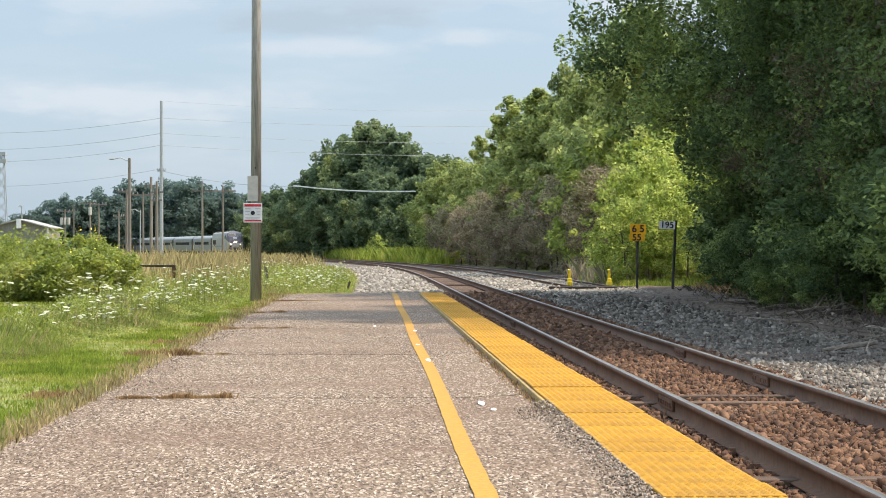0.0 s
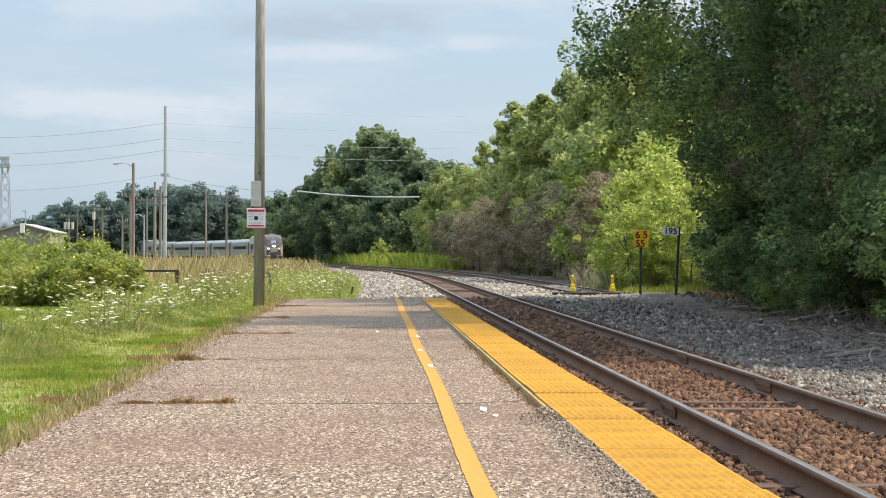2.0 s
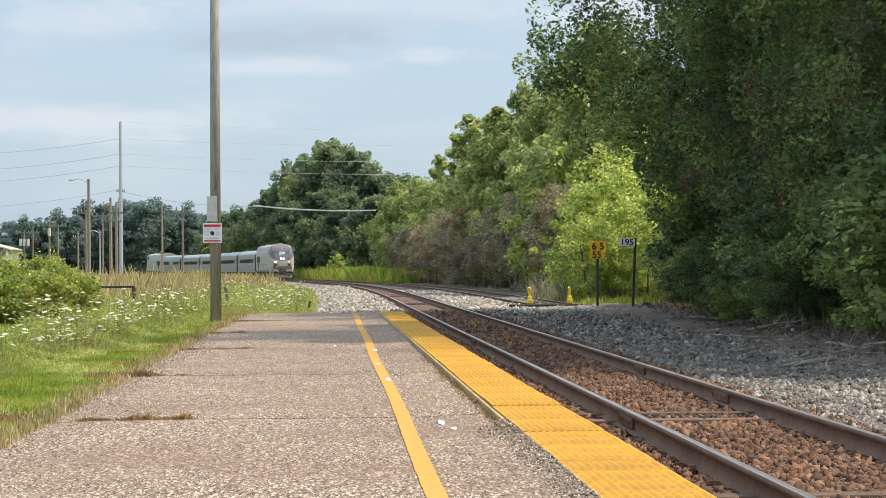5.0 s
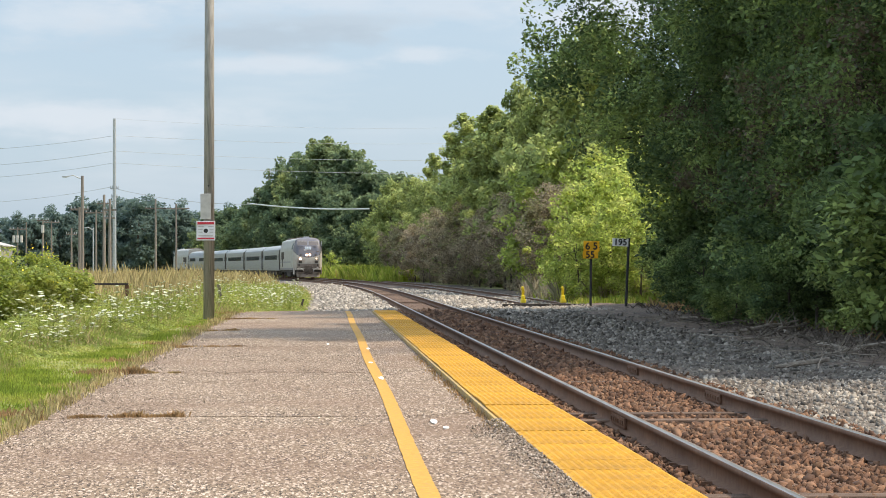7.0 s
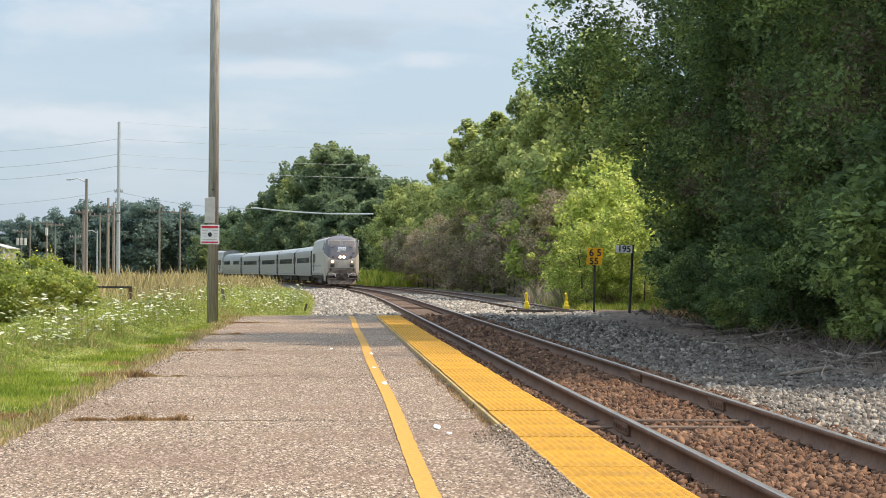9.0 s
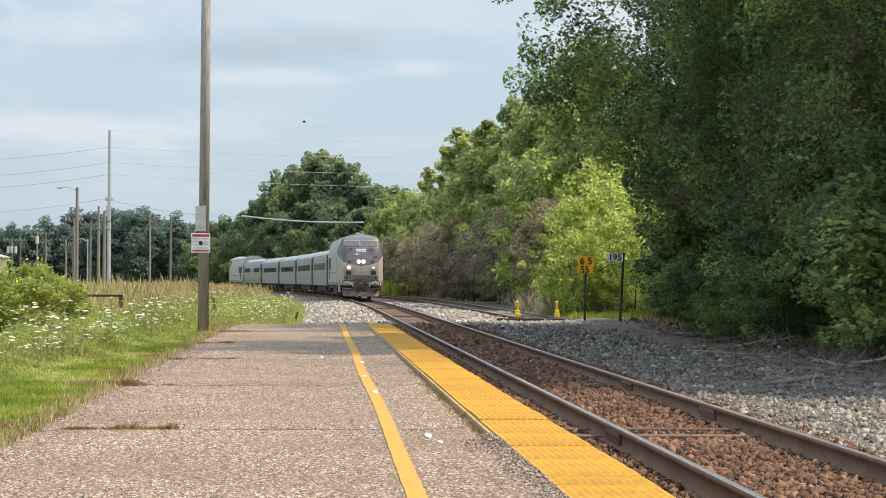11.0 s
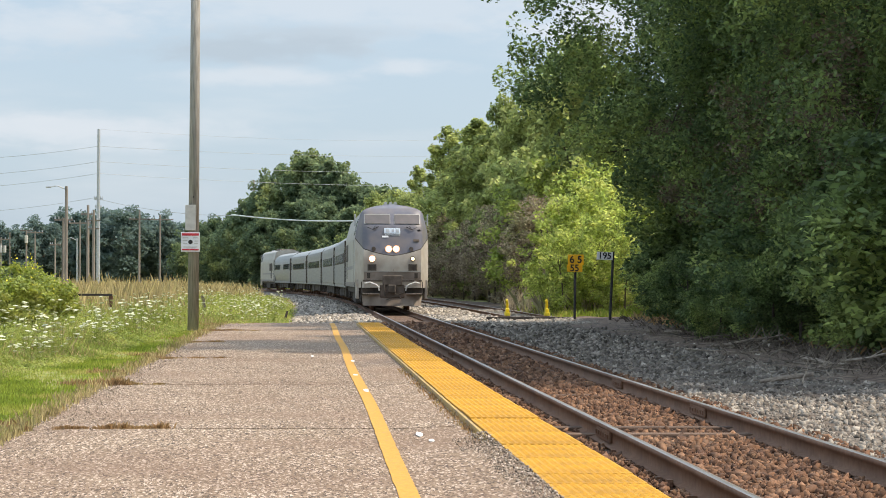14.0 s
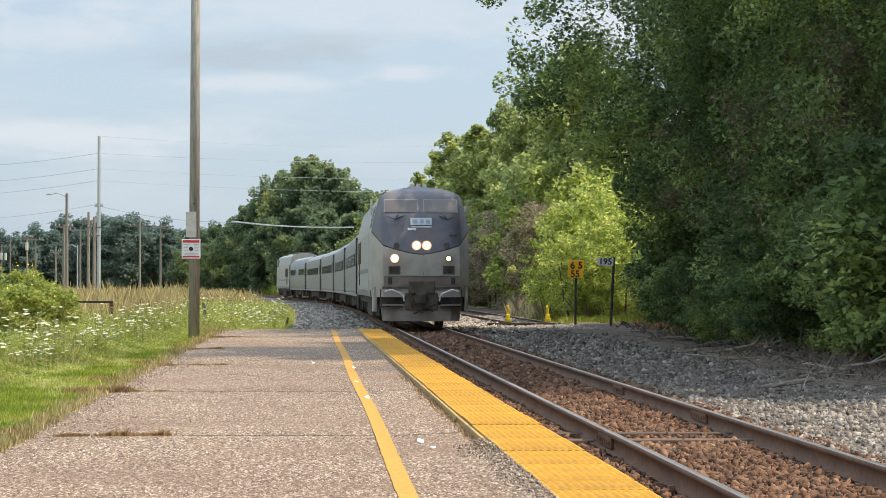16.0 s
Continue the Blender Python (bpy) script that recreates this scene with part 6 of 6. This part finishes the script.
def build_wires():
    for y0, yc, y1 in ((232, 210, 228), (262, 237, 258), (284, 258, 282)):
        wire(sight_point(-150, y0, 330), sight_point(287, yc, 270), 1.0, 0.022, M_CABLE, "thin grey overhead power line")
        wire(sight_point(287, yc, 270), sight_point(1000, y1 - 8, 330), 0.6, 0.022, M_CABLE, "thin grey overhead power line")
    wire(sight_point(-100, 330, 300), sight_point(285, 300, 269), 0.8, 0.02, M_CABLE, "thin grey overhead power line")
    wire(sight_point(287, 303, 269), sight_point(530, 331, 250), 0.5, 0.03, M_CABLE, "sagging grey cable from the tall pole")
    # The cable's sunlit stretch: its brightness is put into a paler colour.
    wire(sight_point(520, 329, 251), sight_point(735, 339, 236), 0.25, 0.075, M_CABLE_SUNLIT, "thick pale bundled cable over the railway, brightened for sunlight", "overhead_cable")
    wire(sight_point(287, 180, 270), sight_point(1010, 190, 330), 0.8, 0.012, M_CABLE, "thin grey overhead power line")


build_wires()

# ---- shed and other things across the field ----


def build_shed():
    d = 205
    x0, x1 = at_bearing(-14, d), at_bearing(88, d)
    zr, ze, zb = 1.318 + (441 - 390) * d / 4050, 1.318 + (441 - 404) * d / 4050, -0.4
    shed = empty("metal_shed", pose((x0 + x1) / 2, d, 0), "low beige corrugated metal shed with a shallow gable roof", "shed")
    w = (x1 - x0) / 2
    bm = bmesh.new()
    ridge = 0.0
    pts = [(-w, zb), (w, zb), (w, ze), (ridge, zr), (-w, ze)]
    a = [bm.verts.new((x, 0, z)) for x, z in pts]
    b = [bm.verts.new((x, 8, z)) for x, z in pts]
    bm.faces.new(a)
    bm.faces.new(b[::-1])
    for i in range(5):
        bm.faces.new((a[i], a[(i + 1) % 5], b[(i + 1) % 5], b[i]))
    part("wall", bm, M_WALL_METAL, shed)
    for sgn in (-1, 1):
        bm = bmesh.new()
        e = sgn * (w + 0.25)
        q = [(ridge, -0.3, zr + 0.10), (e, -0.3, ze + 0.06), (e, 8.3, ze + 0.06), (ridge, 8.3, zr + 0.10)]
        bm.faces.new([bm.verts.new(v) for v in q])
        thicken(bm, (0, 0, -0.1))
        part("roof_slope", bm, M_ROOF_METAL, shed, "pale metal roof")
    ribs = bmesh.new()
    n = 34
    for i in range(n):
        x = -w + (i + 0.5) * 2 * w / n
        top = ze + (zr - ze) * (1 - abs(x - ridge) / (w if x > ridge else w))
        box(ribs, x - 0.03, x + 0.03, -0.03, 0.01, zb, top - 0.05)
    part("cladding_rib", ribs, M_WALL_METAL, shed)
    boxed("loading_door", (w * 0.25, w * 0.75, -0.04, 0.02, zb, 2.0), M_SIGN_GREY, shed)
    boxed("corner_trim", (w - 0.12, w + 0.03, -0.05, 0.1, zb, ze), M_SIGN_WHITE, shed)
    lightbox = boxed("flood_light", (-w * 0.06, w * 0.09, -0.5, -0.03, zr - 0.75, zr + 0.1), M_SIGN_WHITE, shed, "pale box light on the gable")


build_shed()


def low_barrier():
    d = 72
    x0, x1 = at_bearing(205, d), at_bearing(312, d)
    z = 1.318 - (472 - 441) * d / 4050
    f = empty("low_barrier", pose((x0 + x1) / 2, d, 0), "dark rusty horizontal beam on short posts in the weeds", "barrier")
    w = (x1 - x0) / 2
    boxed("beam", (-w, w, -0.08, 0.08, z - 0.02, z + 0.05), M_UNDER, f, bevel=0.01)
    boxed("bracket", (-w * 0.3, -w * 0.12, -0.12, 0.12, z - 0.10, z - 0.02), M_UNDER, f)
    for k in (-0.95, 0.95):
        boxed("post", (k * w - 0.06, k * w + 0.06, -0.06, 0.06, -0.4, z - 0.02), M_RAIL, f)
    t = empty("marker_stake", pose(at_bearing(612, 84), 84, -0.4, 0, 16, 0), "short leaning dark wooden stake", "stake")
    part("stick", rod(bmesh.new(), (0, 0, -0.2), (0, 0, 0.55), 0.05, 0.04, n=6), M_BARK, t)
    t = empty("leaning_board", pose(at_bearing(477, 76), 76, -0.1, 0, -9, 0), "pale weathered leaning marker post in the flowers", "post")
    part("stick", box(bmesh.new(), -0.05, 0.05, -0.03, 0.03, -0.2, 0.85), M_DEADWOOD, t)


low_barrier()


def gravel_and_wood():
    xs, ys = np.linspace(-9.5, -5.0, 10), np.linspace(34.5, 42.5, 10)
    X, Y = np.meshgrid(xs, ys)
    Z = 0.10 - 0.10 * ((Y - 38.5) / 4) ** 4 - 0.05 * np.clip((X + 5.6) / 0.5, 0, 1) ** 2
    idx = np.arange(X.size).reshape(X.shape)
    faces = np.stack([idx[:-1, :-1], idx[:-1, 1:], idx[1:, 1:], idx[1:, :-1]], -1).reshape(-1, 4)
    tagged(new("gravel_patch", fast_mesh("gravel_patch", np.stack([X, Y, Z], -1).reshape(-1, 3), faces, M_BED_GREY)), "pale gravel patch in the grass", "gravel", "", "structure")
    rnd = random.Random(8)
    log = empty("fallen_log", pose(6.95, 32.8, -0.11, 0, -6, 14) @ Matrix.Diagonal((0.72, 0.72, 0.72, 1)), "grey split log lying on the leaf litter", "log")
    bm = bmesh.new()
    for k, (xa, xb, ra, rb) in enumerate(((-0.62, -0.2, 0.035, 0.05), (-0.2, 0.25, 0.05, 0.055), (0.25, 0.62, 0.055, 0.05))):
        rod(bm, (xa, 0.03 * (k - 1), 0.03), (xb, 0.03 * k - 0.03 + 0.03, 0.035), ra, rb, n=9)
    rod(bm, (0.1, 0.02, 0.05), (0.02, -0.05, 0.24), 0.018, 0.008, n=6)
    part("limb", bm, M_DEADWOOD, log)
    for i in range(80):
        y = rnd.uniform(34, 62) if i < 44 else rnd.uniform(30.5, 42)
        x = rnd.uniform(7.4, 9.4) + 0.05 * (y - 34) if i < 44 else rnd.uniform(6.6, 9.6)
        br = empty("dead_branch", pose(x, y, -0.12, 0, rnd.uniform(-4, 4), rnd.uniform(0, 360)), "grey fallen dead branch on the ballast", "branch", "fallen branches")
        bm = bmesh.new()
        L = (rnd.uniform(0.5, 1.9) if i < 44 else rnd.uniform(0.25, 0.9)) if i else 2.6
        p = Vector((-L / 2, 0, 0.03))
        for k in range(4):
            q = p + Vector((L / 4, rnd.uniform(-0.08, 0.08), rnd.uniform(-0.02, 0.09)))
            r = (0.045 if i % 4 == 0 and i < 44 else 0.018 if i < 44 else 0.011) * (1 - k / 5)
            rod(bm, p, q, r, r * 0.8, n=6)
            if k in (1, 2):
                rod(bm, q, q + Vector((rnd.uniform(0.1, 0.3), rnd.uniform(-0.3, 0.3), rnd.uniform(0.1, 0.4))), r * 0.5, r * 0.2, n=4)
            p = q
        part("limb", bm, M_DEADWOOD, br)


gravel_and_wood()


def bare_branches():
    """Pale dead boughs that stand out against the dark wood."""
    rnd = random.Random(21)
    for x, y, z, h in ((10.9, 50, 2.4, 1.0), (12.2, 57, 0.0, 2.4), (11.6, 47, 0.0, 1.9), (12.6, 66, 0.0, 3.0)):
        b = empty("bare_branch", pose(x, y, z - 0.15 if z == 0 else z), "pale bare dead bough standing in the dark foliage", "branch", "bare boughs in the wood")
        bm = bmesh.new()
        p = Vector((0, 0, 0 if z == 0 else -z))
        q = Vector((0.05, 0, 0.05))
        if z:
            rod(bm, p, q, 0.03, 0.025, n=6)
            p = q
        for k in range(5):
            q = p + Vector((0.10 + rnd.uniform(-0.12, 0.14), rnd.uniform(-0.1, 0.1), h / 5))
            rod(bm, p, q, 0.028 - 0.004 * k, 0.024 - 0.004 * k, n=6)
            if k:
                rod(bm, q, q + Vector((rnd.uniform(-0.5, 0.5), rnd.uniform(-0.3, 0.1), rnd.uniform(0.0, 0.4))), 0.012, 0.004, n=4)
            p = q
        part("bough", bm, M_DEADWOOD, b)


bare_branches()

# ---- birds ----


def make_bird(m):
    b = empty("bird", m, "small dark bird in flight with spread wings", "bird", "birds")
    bm = bmesh.new()
    rod(bm, (0, -0.06, 0), (0, 0.0, 0.01), 0.01, 0.025, n=8)
    rod(bm, (0, 0.0, 0.01), (0, 0.07, 0), 0.025, 0.006, n=8)
    part("body", bm, M_BLACK, b)
    for sgn in (-1, 1):
        w = bmesh.new()
        pts = [(0.012, -0.04, 0.015), (0.045, -0.045, 0.03), (0.085, -0.01, 0.035), (0.045, 0.02, 0.03), (0.012, 0.035, 0.015)]
        w.faces.new([w.verts.new((sgn * x, y, z)) for x, y, z in pts])
        thicken(w, (0, 0, 0.006))
        part("wing", w, M_BLACK, b)
    t = bmesh.new()
    t.faces.new([t.verts.new(v) for v in ((-0.008, 0.055, 0), (0.008, 0.055, 0), (0.022, 0.11, 0.004), (-0.022, 0.11, 0.004))])
    thicken(t, (0, 0, 0.004))
    part("tail", t, M_BLACK, b)
    return b


bird_high = make_bird(pose(15, 72, 7))
bird_low = make_bird(pose(15, 62, 6))
BIRD_HIGH = [(0, 15, 72, 7), (9.2, 15, 72, 7), (10.2, 5.5, 71, 5.6), (11.5, -2.25, 70, 6.97), (12.5, -5.65, 70, 8.72), (13.0, -7.7, 70, 8.84), (14, -13, 70, 9.2), (16, -24, 70, 9.8)]
BIRD_LOW = [(0, 15, 62, 6), (13.5, 15, 62, 6), (14.0, 3.0, 61, 2.6), (14.5, -3.29, 60, 3.58), (15.0, -7.3, 60, 5.15), (15.25, -9.6, 60, 5.8), (16, -9.7, 60, 5.85)]

# ---- movement of the train ----
FRONT_S = [(0, 399.5), (1, 376.5), (2, 353.2), (3, 329.3), (4, 305.6), (5, 283), (6, 260.3), (7, 238), (8, 216.4), (9, 195.2), (10, 173.9), (11, 153), (11.5, 142.7),
           (12.5, 122.6), (13.5, 102.8), (14.5, 83.2), (15.0, 73.4), (15.25, 69.8), (16, 69.8)]


def motions():
    fs = np.array(FRONT_S)
    times = [i * 0.5 for i in range(31)] + [15.25, 16.0]
    vehicles = [(loco_front, 10.3, 6.7, False)]
    for i, c in enumerate(coaches):
        vehicles.append((c, 20.85 + 26.0 * i + 13.0, 9.1, False))
    vehicles.append((loco_rear, 20.85 + 26.0 * 5 + 10.5, 6.7, True))
    for ob, mid, half, back in vehicles:
        rows = []
        for t in times:
            s = float(np.interp(t, fs[:, 0], fs[:, 1])) + mid
            a, b = on_track(s - half), on_track(s + half)
            d = (b - a).normalized()
            turn = math.degrees(math.atan2(-d.x, d.y)) + (180 if back else 0)
            c = (a + b) / 2
            rows.append((t, pose(c.x, c.y, 0.003, 0, 0, turn)))
        walk(ob, rows)
    for ob, rows in ((bird_high, BIRD_HIGH), (bird_low, BIRD_LOW)):
        walk(ob, [(t, pose(x, y, z, 0, 0, -75)) for t, x, y, z in rows])


motions()
